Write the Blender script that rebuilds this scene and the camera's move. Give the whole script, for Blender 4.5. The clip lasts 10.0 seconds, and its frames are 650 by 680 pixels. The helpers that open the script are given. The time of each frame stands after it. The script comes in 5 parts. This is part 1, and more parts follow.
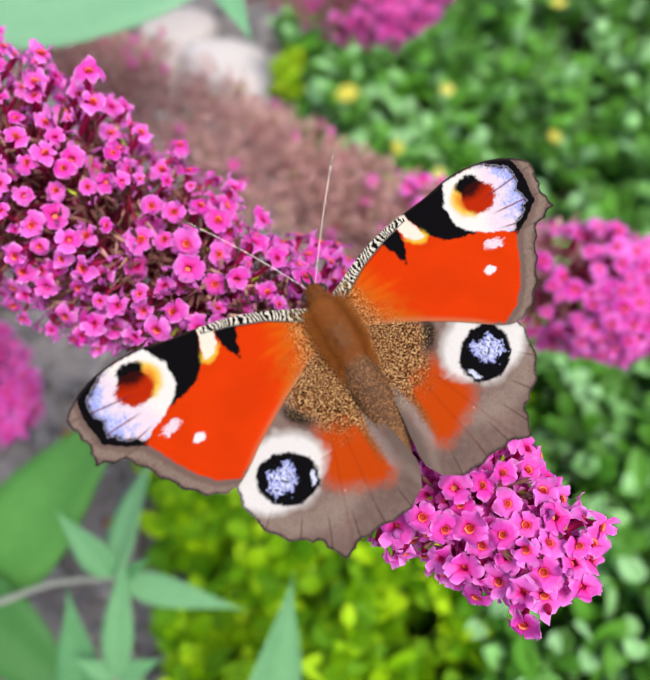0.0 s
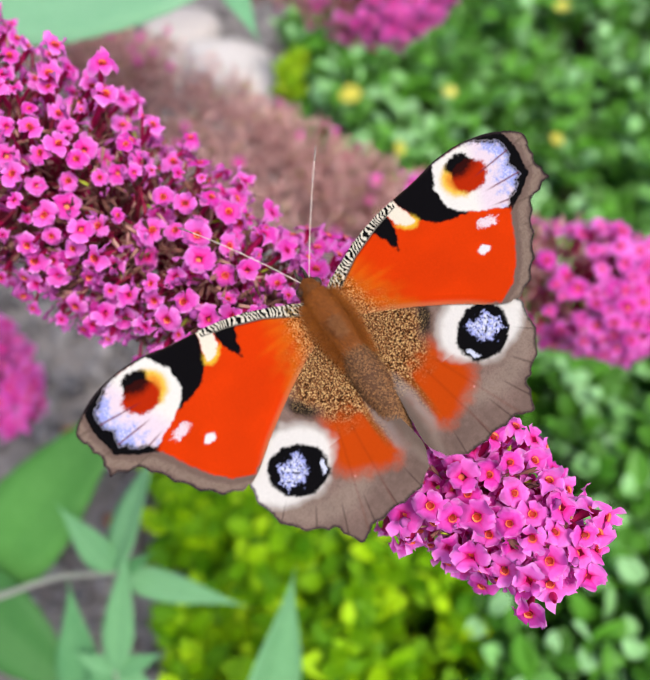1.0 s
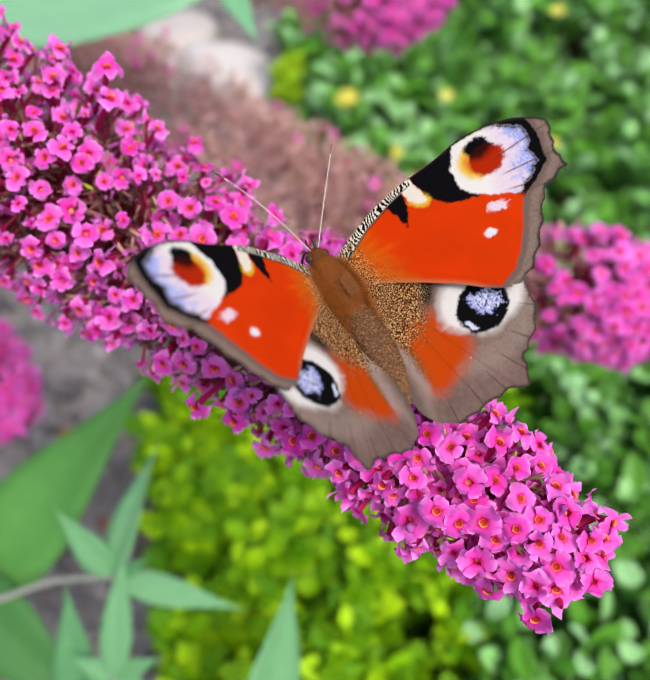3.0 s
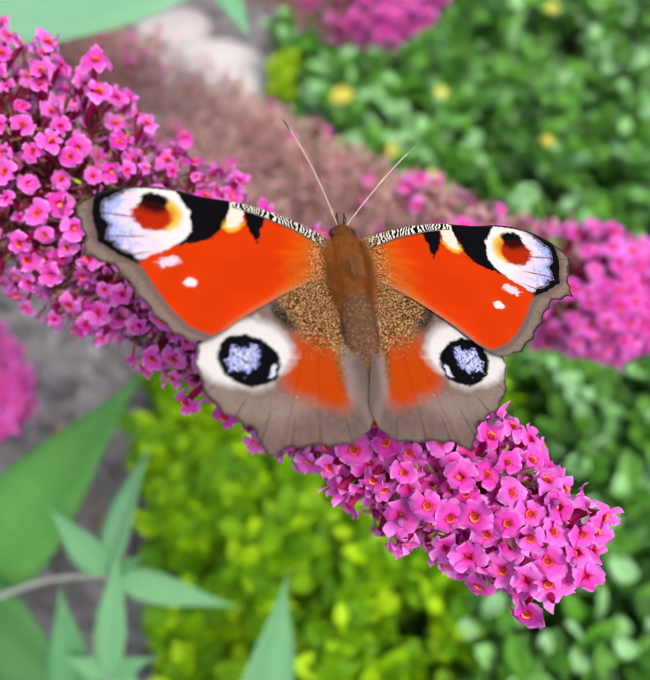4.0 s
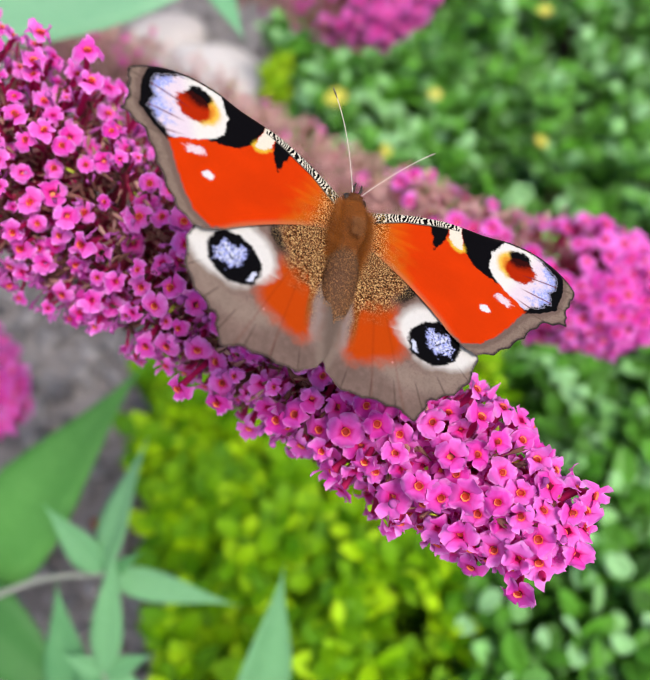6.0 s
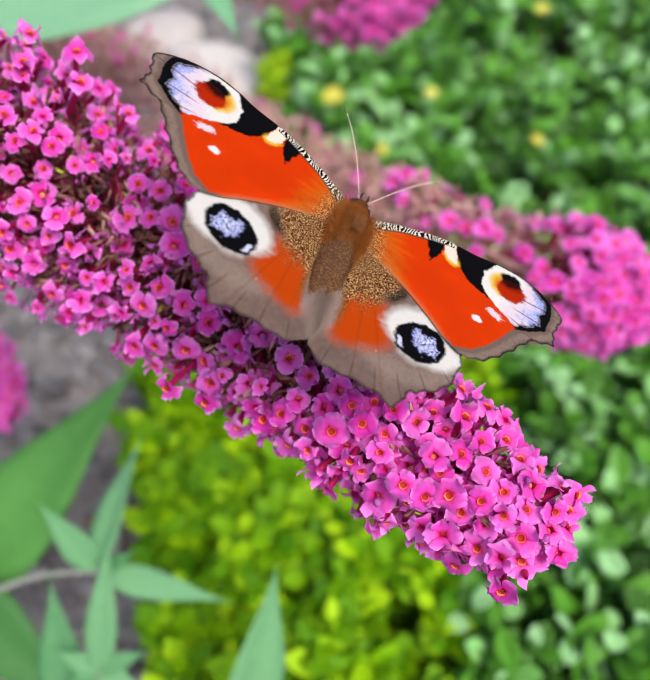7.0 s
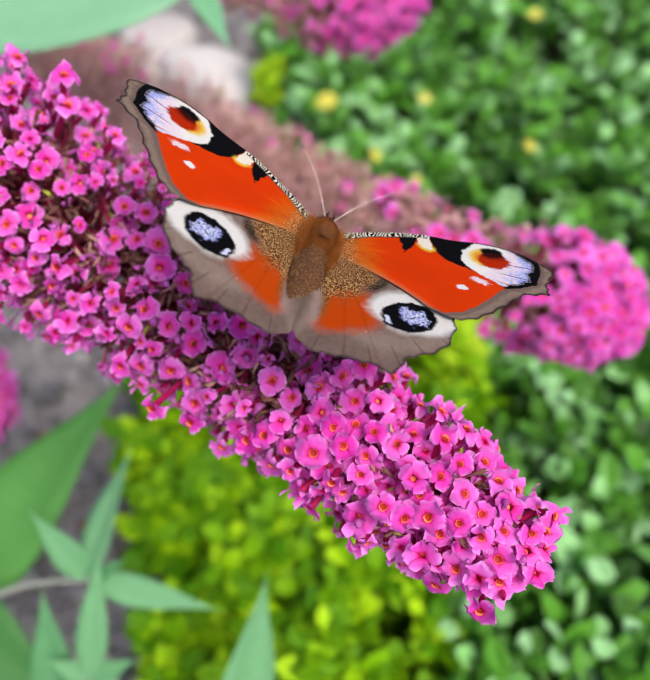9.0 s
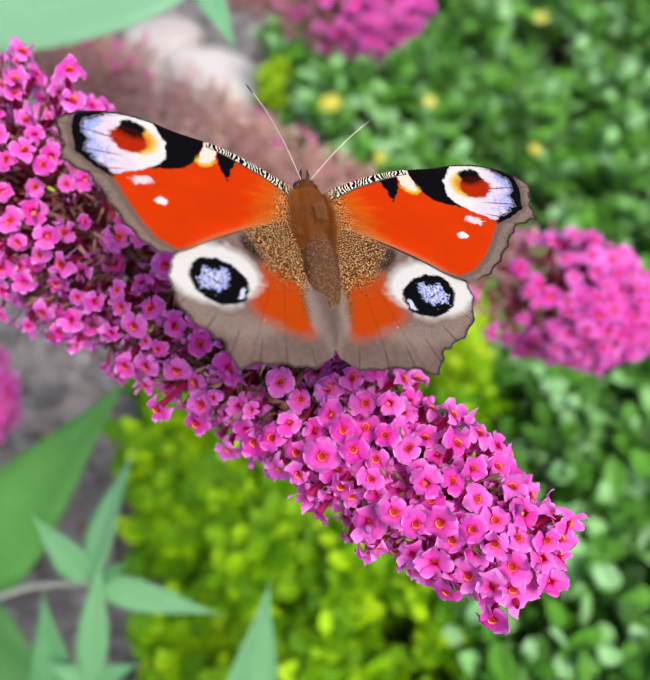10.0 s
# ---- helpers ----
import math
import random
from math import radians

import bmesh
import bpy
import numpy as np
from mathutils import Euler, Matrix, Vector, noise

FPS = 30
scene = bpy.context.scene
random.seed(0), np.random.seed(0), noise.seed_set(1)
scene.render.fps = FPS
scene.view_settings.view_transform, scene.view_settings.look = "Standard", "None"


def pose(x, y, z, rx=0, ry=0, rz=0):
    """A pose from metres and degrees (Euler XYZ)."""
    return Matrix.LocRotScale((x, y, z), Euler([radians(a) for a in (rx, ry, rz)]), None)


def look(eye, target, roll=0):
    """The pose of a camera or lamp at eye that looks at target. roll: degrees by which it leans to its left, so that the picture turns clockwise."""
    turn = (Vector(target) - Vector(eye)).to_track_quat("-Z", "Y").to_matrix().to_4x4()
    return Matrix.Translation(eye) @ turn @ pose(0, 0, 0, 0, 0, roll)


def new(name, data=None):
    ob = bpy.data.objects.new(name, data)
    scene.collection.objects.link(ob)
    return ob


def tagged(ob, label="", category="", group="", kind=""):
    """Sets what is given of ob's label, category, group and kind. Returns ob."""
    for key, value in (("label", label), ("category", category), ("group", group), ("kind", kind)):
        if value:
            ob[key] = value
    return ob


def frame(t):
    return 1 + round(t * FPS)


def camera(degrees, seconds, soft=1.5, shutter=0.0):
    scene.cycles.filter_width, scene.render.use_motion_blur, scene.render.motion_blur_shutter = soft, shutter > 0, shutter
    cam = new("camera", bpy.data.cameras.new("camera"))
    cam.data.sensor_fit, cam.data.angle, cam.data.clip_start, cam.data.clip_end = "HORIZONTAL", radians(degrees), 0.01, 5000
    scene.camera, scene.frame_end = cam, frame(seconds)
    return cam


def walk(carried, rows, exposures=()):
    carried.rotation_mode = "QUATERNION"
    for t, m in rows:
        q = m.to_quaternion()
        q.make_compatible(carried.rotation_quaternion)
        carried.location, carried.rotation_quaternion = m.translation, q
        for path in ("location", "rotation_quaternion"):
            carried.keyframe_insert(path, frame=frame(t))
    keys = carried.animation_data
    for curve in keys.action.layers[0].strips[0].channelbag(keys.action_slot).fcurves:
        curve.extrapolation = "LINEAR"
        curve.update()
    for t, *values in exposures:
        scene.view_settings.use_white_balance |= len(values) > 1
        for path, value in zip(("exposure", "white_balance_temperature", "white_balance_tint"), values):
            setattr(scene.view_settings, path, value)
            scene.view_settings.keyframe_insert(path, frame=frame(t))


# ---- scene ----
# ---- camera and its path ----
cam = camera(45, 10.0, soft=1.3)
cam.data.dof.use_dof = True
cam.data.dof.focus_distance = 0.094
cam.data.dof.aperture_fstop = 22
walk(cam, [
    (0, pose(0, 0, 0.37, 42, -0, 0)),
    (0.3, pose(-0.00114, 0.00014, 0.37072, 41.92, -0.36, 0.28)),
    (0.5, pose(-0.00268, -0.00131, 0.37163, 41.98, -0.4, 0.32)),
    (0.7, pose(-0.00277, -0.00242, 0.37022, 42.1, -0.33, 0.01)),
    (1, pose(-0.00139, -0.00184, 0.36976, 42.16, -0.45, 0.35)),
    (1.2, pose(-0.00242, -0.00271, 0.37213, 41.96, -0.48, 0.26)),
    (1.5, pose(-0.00273, -0.00263, 0.3715, 42.07, -0.47, 0.45)),
    (1.8, pose(-0.0019, -0.00282, 0.36919, 42.43, -0.33, -0.01)),
    (2, pose(-0.0016, -0.00223, 0.37048, 42.3, -0.38, 0.12)),
    (2.2, pose(-0.0019, -0.00207, 0.37043, 42.42, -0.54, 0.05)),
    (2.5, pose(-0.00296, -0.00229, 0.36847, 42.64, -0.68, 0.14)),
    (2.7, pose(-0.00311, -0.00205, 0.3693, 42.53, -0.74, 0.16)),
    (3.8, pose(-0.00212, -0.00099, 0.37031, 42.21, -1.09, 0.12)),
    (4, pose(-0.00213, -0.00158, 0.36903, 42.28, -0.94, -0.15)),
    (4.2, pose(-0.00119, -0.00083, 0.36939, 42.27, -0.64, -0.38)),
    (4.5, pose(-0.00216, -0.00068, 0.37038, 42.04, -0.94, -0.03)),
    (4.8, pose(-0.00253, -0.00177, 0.36939, 42.4, -0.54, -0.67)),
    (5, pose(-0.00129, -0.00074, 0.37087, 42.23, -0.75, -0.16)),
    (5.2, pose(-0.00066, -0.0014, 0.37034, 42.44, -0.54, -0.52)),
    (5.5, pose(-0.00169, -0.00319, 0.3681, 42.56, -0.91, -0.45)),
    (5.7, pose(-0.00139, -0.00367, 0.36778, 42.68, -0.77, -0.63)),
    (6.8, pose(-0.0014, -0.00508, 0.36807, 42.59, -1.05, -0.43)),
    (7, pose(0.00022, -0.0045, 0.36867, 42.49, -0.94, -0.59)),
    (7.2, pose(0.00063, -0.00444, 0.36934, 42.63, -0.66, -0.92)),
    (7.5, pose(0.0001, -0.00425, 0.36974, 42.62, -1.11, -0.62)),
    (7.8, pose(-0.0002, -0.00549, 0.36941, 43, -0.57, -1.1)),
    (8, pose(0.00084, -0.00359, 0.37168, 42.47, -0.98, -0.67)),
    (8.2, pose(0.00114, -0.00407, 0.37266, 42.66, -0.88, -0.82)),
    (8.5, pose(0.00085, -0.00496, 0.36864, 43.02, -1.16, -0.73)),
    (8.8, pose(0.00167, -0.00499, 0.37095, 42.95, -0.66, -1.09)),
    (9, pose(0.00196, -0.00345, 0.37179, 42.54, -1.2, -0.74)),
    (9.2, pose(0.00152, -0.00508, 0.36895, 42.93, -1.03, -0.87)),
    (9.5, pose(0.00013, -0.00544, 0.36773, 42.86, -1.23, -0.76)),
    (9.7, pose(0.00049, -0.00445, 0.36949, 42.88, -0.76, -0.96)),
    (10, pose(0.00095, -0.00212, 0.36977, 42.79, -1.36, -0.42)),
], exposures=[(0, 0.0), (10, 0.0)])

# ---- world and sun: bright, thinly overcast daylight ----
world = bpy.data.worlds.new("daylight")
scene.world = world
world.use_nodes = True
sky = world.node_tree.nodes.new("ShaderNodeTexSky")
sky.sky_type, sky.sun_disc = "NISHITA", False
sky.sun_elevation, sky.sun_rotation = radians(57), radians(149)
sky.air_density, sky.dust_density, sky.ozone_density = 1.0, 3.0, 1.0
world.node_tree.links.new(sky.outputs[0], world.node_tree.nodes["Background"].inputs[0])
world.node_tree.nodes["Background"].inputs[1].default_value = 0.148
sun = new("sun", bpy.data.lights.new("sun", "SUN"))
sun.data.energy, sun.data.angle, sun.data.color = 2.8, radians(22), (1.0, 0.96, 0.9)
sun.matrix_world = look((0.65, -1.1, 2.0), (0, 0, 0))


# ---- materials ----
def rgb(r, g, b):
    """A display colour, 0 to 255, as a linear base colour."""
    return tuple((c / 255 / 12.92 if c <= 10 else ((c / 255 + 0.055) / 1.055) ** 2.4) for c in (r, g, b)) + (1.0,)


def material(name, low, high, rough=0.55, grain=900.0, bump=0.15, vary="island", through_light=0.0, spec=0.4, heart=None, pale=None):
    """A surface whose colour wanders between low and high, by piece and by grain."""
    m = bpy.data.materials.new(name)
    m.use_nodes = True
    nt = m.node_tree
    n, link = nt.nodes, nt.links.new
    b = n["Principled BSDF"]
    b.inputs["Roughness"].default_value = rough
    b.inputs["Specular IOR Level"].default_value = spec
    co = n.new("ShaderNodeTexCoord")
    fine = n.new("ShaderNodeTexNoise")
    fine.inputs["Scale"].default_value, fine.inputs["Detail"].default_value = grain, 4
    link(co.outputs["Object"], fine.inputs["Vector"])
    broad = n.new("ShaderNodeTexNoise")
    broad.inputs["Scale"].default_value, broad.inputs["Detail"].default_value = grain / 7, 2
    link(co.outputs["Object"], broad.inputs["Vector"])
    if vary == "island":
        piece = n.new("ShaderNodeNewGeometry").outputs["Random Per Island"]
    else:
        piece = n.new("ShaderNodeObjectInfo").outputs["Random"]
    a = n.new("ShaderNodeMath"); a.operation = "MULTIPLY_ADD"
    link(fine.outputs[0], a.inputs[0]); a.inputs[1].default_value = 0.5
    link(piece, a.inputs[2])
    c = n.new("ShaderNodeMath"); c.operation = "MULTIPLY_ADD"
    link(broad.outputs[0], c.inputs[0]); c.inputs[1].default_value = 0.6
    link(a.outputs[0], c.inputs[2])
    r = n.new("ShaderNodeMapRange")
    r.inputs["From Min"].default_value, r.inputs["From Max"].default_value = 0.35, 1.75
    link(c.outputs[0], r.inputs["Value"])
    mix = n.new("ShaderNodeMix"); mix.data_type = "RGBA"
    mix.inputs["A"].default_value, mix.inputs["B"].default_value = low, high
    link(r.outputs[0], mix.inputs["Factor"])
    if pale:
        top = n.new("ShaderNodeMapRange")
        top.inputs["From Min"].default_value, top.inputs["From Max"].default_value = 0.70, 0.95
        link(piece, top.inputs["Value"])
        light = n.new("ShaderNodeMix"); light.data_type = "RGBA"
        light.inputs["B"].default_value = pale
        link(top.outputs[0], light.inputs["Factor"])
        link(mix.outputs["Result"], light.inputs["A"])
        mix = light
    if heart:
        at = n.new("ShaderNodeAttribute")
        at.attribute_name = "tone"
        deep = n.new("ShaderNodeMix"); deep.data_type = "RGBA"
        deep.inputs["B"].default_value = heart
        link(at.outputs["Fac"], deep.inputs["Factor"])
        link(mix.outputs["Result"], deep.inputs["A"])
        minus = n.new("ShaderNodeMath"); minus.operation = "MULTIPLY"
        minus.inputs[1].default_value = -1.0
        link(at.outputs["Fac"], minus.inputs[0])
        rim = n.new("ShaderNodeMix"); rim.data_type = "RGBA"
        rim.inputs["B"].default_value = rgb(252, 196, 250)
        link(minus.outputs[0], rim.inputs["Factor"])
        link(deep.outputs["Result"], rim.inputs["A"])
        mix = rim
    link(mix.outputs["Result"], b.inputs["Base Color"])
    bp = n.new("ShaderNodeBump")
    bp.inputs["Strength"].default_value, bp.inputs["Distance"].default_value = bump, 0.3 / grain
    link(fine.outputs[0], bp.inputs["Height"])
    link(bp.outputs[0], b.inputs["Normal"])
    if through_light > 0:
        t = n.new("ShaderNodeBsdfTranslucent")
        link(mix.outputs["Result"], t.inputs["Color"])
        s = n.new("ShaderNodeMixShader")
        s.inputs[0].default_value = through_light
        link(b.outputs[0], s.inputs[1]); link(t.outputs[0], s.inputs[2])
        link(s.outputs[0], n["Material Output"].inputs["Surface"])
    return m


PETAL = material("pink_petal", rgb(226, 42, 184), rgb(252, 134, 234), 0.6, 1500, 0.4, "object", 0.25, 0.12, rgb(232, 30, 136))
PETAL_REST = material("pink_petal_joined", rgb(226, 42, 184), rgb(252, 134, 234), 0.6, 1500, 0.4, "island", 0.25, 0.12, rgb(232, 30, 136))
THROAT = material("orange_throat", rgb(232, 70, 60), rgb(250, 150, 90), 0.6, 1500, 0.1, "object")
THROAT_DEEP = material("dark_red_throat", rgb(120, 8, 8), rgb(186, 34, 10), 0.6, 1500, 0.1, "object")
TUBE = material("crimson_tube", rgb(170, 8, 66), rgb(232, 44, 136), 0.5, 700, 0.12, "island", 0.25)
DRIED = material("dried_calyx", rgb(72, 38, 40), rgb(168, 116, 100), 0.8, 1200, 0.3, "island", 0.0, 0.3, None, rgb(206, 160, 146))
FADED = material("faded_purple_floret", rgb(140, 40, 124), rgb(222, 116, 206), 0.7, 1200, 0.3)
SPENT = material("spent_calyx", rgb(142, 82, 80), rgb(255, 210, 204), 0.8, 1200, 0.3)
BRACT = material("green_bract", rgb(140, 170, 20), rgb(214, 226, 84), 0.6, 1200, 0.2)
STALK = material("dull_red_stalk", rgb(110, 20, 44), rgb(178, 50, 84), 0.7, 900, 0.3)
TWIG = material("pale_twig", rgb(124, 132, 120), rgb(172, 174, 162), 0.7, 600, 0.3)
LEAF = material("grey_green_leaf", rgb(84, 148, 92), rgb(138, 196, 140), 0.6, 260, 0.3, "object", 0.2, 0.35)
LEAF_DEEP = material("deep_green_leaf", rgb(84, 150, 66), rgb(134, 194, 108), 0.6, 260, 0.3, "object", 0.2, 0.35)
# darker copy of the green leaf; shade of turned-away leaves is in its colour
LEAF_SHADED = material("shaded_green_leaf", rgb(40, 92, 44), rgb(80, 138, 68), 0.6, 260, 0.3, "object", 0.1, 0.35)
# leaf tones vary; near-black low and pale also carry gap shade and highlights
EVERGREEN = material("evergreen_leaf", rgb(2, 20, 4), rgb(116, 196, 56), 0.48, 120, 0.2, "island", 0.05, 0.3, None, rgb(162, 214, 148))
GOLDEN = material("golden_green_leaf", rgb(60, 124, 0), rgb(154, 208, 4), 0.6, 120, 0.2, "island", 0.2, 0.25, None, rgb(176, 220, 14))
# brighter copy of GOLDEN; the tufts' extra brightness is in the leaf colour
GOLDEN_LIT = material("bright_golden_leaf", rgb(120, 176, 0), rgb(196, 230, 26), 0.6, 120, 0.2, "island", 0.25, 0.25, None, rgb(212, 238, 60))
LEAF_PALE = material("pale_young_leaf", rgb(116, 184, 134), rgb(168, 216, 176), 0.6, 260, 0.3, "object", 0.2, 0.35)
YELLOWED = material("yellowed_leaf", rgb(216, 208, 70), rgb(242, 236, 122), 0.6, 300, 0.2, "object", 0.2)
WOOD = material("dark_shrub_stem", rgb(40, 32, 22), rgb(80, 66, 46), 0.85, 400, 0.4)
# near-black colour that stands in for shade in the shrubs' gaps
GAP_SHADE = material("dark_gap_shade", rgb(16, 13, 9), rgb(38, 31, 21), 0.95, 200, 0.8, "object")
STONE = material("pale_stone", rgb(190, 180, 176), rgb(238, 230, 226), 0.8, 90, 0.5, "object")
PEBBLE = material("grey_pebble", rgb(60, 58, 64), rgb(170, 164, 164), 0.8, 300, 0.4)


def ground_material():
    m = material("grey_grit", rgb(78, 74, 76), rgb(164, 156, 154), 0.9, 60, 0.8, "object")
    return m


GRIT = ground_material()


# ---- mesh tools ----
def mesh_of(name, verts, faces, mats, smooth=True, index=None, tone=None):
    me = bpy.data.meshes.new(name)
    me.from_pydata([tuple(v) for v in verts], [], [tuple(f) for f in faces])
    for m in mats:
        me.materials.append(m)
    if index is not None:
        me.polygons.foreach_set("material_index", np.asarray(index, dtype=np.int32))
    me.polygons.foreach_set("use_smooth", [smooth] * len(me.polygons))
    if tone is not None:
        me.attributes.new("tone", "FLOAT", "POINT").data.foreach_set("value", np.asarray(tone, dtype=np.float32))
    me.update()
    return me


def part(name, me, parent, m=Matrix(), label=""):
    ob = new(name, me)
    ob.parent = parent
    ob.matrix_basis = m
    return tagged(ob, label)


def thing(name, place, label, category, group="", kind=""):
    ob = new(name)
    ob.empty_display_size = 0.005
    ob.location = place
    return tagged(ob, label, category, group, kind)


def aim(z, up=(0, 0, 1), spin=0.0):
    """A turn whose z axis points along z."""
    z = Vector(z).normalized()
    x = Vector(up).cross(z)
    if x.length < 1e-4:
        x = Vector((1, 0, 0)).cross(z)
    x.normalize()
    m = Matrix((x, z.cross(x), z)).transposed().to_4x4()
    return m @ Matrix.Rotation(spin, 4, "Z")


def curve_point(pts, t):
    """Catmull-Rom through rows of numbers, t from 0 to 1."""
    a = np.asarray(pts, float)
    k = t * (len(a) - 1)
    i = min(int(k), len(a) - 2)
    f = k - i
    p = [a[min(max(i + j, 0), len(a) - 1)] for j in (-1, 0, 1, 2)]
    return 0.5 * (2 * p[1] + (p[2] - p[0]) * f + (2 * p[0] - 5 * p[1] + 4 * p[2] - p[3]) * f * f + (3 * p[1] - p[0] - 3 * p[2] + p[3]) * f ** 3)


def tube_data(pts, radii, sides=8, steps=1):
    """Rings round a line of points: verts and faces, with closed ends."""
    pts = [Vector(p) for p in pts]
    verts, faces = [], []
    for i, p in enumerate(pts):
        d = (pts[min(i + 1, len(pts) - 1)] - pts[max(i - 1, 0)]).normalized()
        m = aim(d, (0.31, 0.2, 0.93))
        for k in range(sides):
            a = 2 * math.pi * k / sides
            verts.append(p + m.to_3x3() @ Vector((math.cos(a), math.sin(a), 0)) * radii[i])
    for i in range(len(pts) - 1):
        for k in range(sides):
            a, b = i * sides + k, i * sides + (k + 1) % sides
            faces.append((a, b, b + sides, a + sides))
    faces.append(tuple(range(sides - 1, -1, -1)))
    n = (len(pts) - 1) * sides
    faces.append(tuple(range(n, n + sides)))
    return verts, faces


def joined(pieces):
    """Many (verts, faces) as one."""
    verts, faces = [], []
    for v, f in pieces:
        o = len(verts)
        verts.extend(v)
        faces.extend(tuple(i + o for i in q) for q in f)
    return verts, faces


def strewn(v, f, mats):
    """One shape's verts and faces laid out at many 4x4 matrices (numpy, fast)."""
    v = np.asarray([tuple(p) for p in v])
    ms = np.asarray([np.array(m) for m in mats])
    w = np.einsum("mij,nj->mni", ms[:, :3, :3], v) + ms[:, None, :3, 3]
    faces = [tuple(i + k * len(v) for i in q) for k in range(len(ms)) for q in f]
    return w.reshape(-1, 3), faces


# ---- florets ----
def floret_data(seed, r=0.0023):
    """Four round-ended, ruffled lobes, parted by notches, round the mouth of a narrow tube that runs down to its calyx."""
    rnd = random.Random(seed)
    verts, faces, index, tone = [], [], [], []
    n, m = 8, 7
    for q in range(4):
        a = q * math.pi / 2 + rnd.uniform(-0.16, 0.16)
        er, et = Vector((math.cos(a), math.sin(a), 0)), Vector((-math.sin(a), math.cos(a), 0))
        size, curl, cup, twist = rnd.uniform(0.72, 1.18), rnd.uniform(-0.40, 0.75), rnd.uniform(-0.45, 0.7), rnd.uniform(-0.42, 0.42)
        wide, ph, wave = rnd.uniform(0.9, 1.12), rnd.uniform(0, 6.28), rnd.uniform(4, 7)
        depth, pale = rnd.uniform(0.0, 0.35), rnd.uniform(0.7, 1.35)
        o = len(verts)
        for i in range(n):
            v = i / (n - 1)
            half = (0.25 + 0.36 * math.sin(math.pi * min(0.62, 0.75 * v))) * math.sqrt(1 - (max(0.0, v - 0.58) / 0.47) ** 2) * wide
            for j in range(m):
                u = j / (m - 1) * 2 - 1
                ruffle = math.sin(u * wave + ph) * v ** 3
                rho = r * size * (0.19 + 0.81 * v * (1 - 0.10 * u * u * v) + 0.045 * ruffle)
                z = r * (cup * u * u * v * 0.8 + twist * u * v - curl * v ** 2.4 + 0.07 * (q % 2) + 0.22 * math.sin(math.pi * v) * 0.6)
                z += r * (0.14 * ruffle + 0.09 * v * rnd.uniform(-1, 1) - 0.10 * v * (1 - abs(u)) ** 3)
                verts.append(tuple(er * (rho + r * 0.025 * v ** 3 * rnd.uniform(-1, 1)) + et * (u * r * size * half * (1 + 0.08 * rnd.uniform(-1, 1))) + Vector((0, 0, z))))
                inner = 0.95 * max(0.0, 1.0 - 4.2 * v) + 0.30 * (1 - abs(u)) ** 2 * (1 - v) + depth * (1 - v)
                outer = max(0.0, v - 0.45) * pale * rnd.uniform(0.3, 1.0) + 0.25 * abs(u) ** 3 * v
                tone.append(min(1.0, inner) if inner > outer else -min(0.9, outer - inner))
        for i in range(n - 1):
            for j in range(m - 1):
                b = o + i * m + j
                faces.append((b, b + m, b + m + 1, b + 1)); index.append(0)
    o, sides = len(verts), 8
    for z, rr in ((0.0001, 0.00066), (-0.002, 0.0005), (-0.0055, 0.00042), (-0.008, 0.0006), (-0.0095, 0.0003)):
        for j in range(sides):
            a = 2 * math.pi * j / sides
            verts.append((rr * math.cos(a), rr * math.sin(a), z)); tone.append(0)
    for k in range(4):
        for j in range(sides):
            a, b = o + k * sides + j, o + k * sides + (j + 1) % sides
            faces.append((b, a, a + sides, b + sides)); index.append(1)
    o = len(verts)
    verts += [(0.00046 * math.cos(a * 0.7854), 0.00046 * math.sin(a * 0.7854), -0.0008) for a in range(8)]
    tone += [0] * 8
    faces.append(tuple(range(o, o + 8))); index.append(2)
    return verts, faces, index, tone


def throat_mesh():
    verts, faces = [(0, 0, 0.00002)], []
    for k, (rr, z) in enumerate(((0.00046, 0.00014), (0.00060, 0.00038))):
        for j in range(10):
            a = 2 * math.pi * j / 10
            w = 1 + 0.07 * math.sin(a * 4 + 1)
            verts.append((rr * w * math.cos(a), rr * w * math.sin(a), z))
    for j in range(10):
        faces.append((0, 1 + j, 1 + (j + 1) % 10))
        faces.append((1 + j, 11 + j, 11 + (j + 1) % 10, 1 + (j + 1) % 10))
    return mesh_of("throat", verts, faces, [THROAT_DEEP, THROAT], True, [0, 1] * 10)


FLORETS = []
for s in range(14):
    v, f, i, tn = floret_data(s)
    FLORETS.append(mesh_of("floret", v, f, [PETAL, TUBE, THROAT], True, i, tn))
THROAT_MESH = throat_mesh()


def calyx_data():
    """A small dry cup with four pointed teeth on a thin stalk."""
    verts, faces = [], []
    for z, rr, tooth in ((-0.0016, 0.00016, 0), (0, 0.00024, 0), (0.0012, 0.00058, 0), (0.0024, 0.00066, 0), (0.0030, 0.00072, 0.0011)):
        for j in range(8):
            a = j * math.pi / 4
            w = rr * (1.0 if tooth == 0 or j % 2 == 0 else 0.92)
            verts.append((w * math.cos(a), w * math.sin(a), z + (tooth if j % 2 == 0 else 0)))
    for k in range(4):
        for j in range(8):
            a, b = k * 8 + j, k * 8 + (j + 1) % 8
            faces.append((a, b, b + 8, a + 8))
    return verts, faces


CALYX = calyx_data()
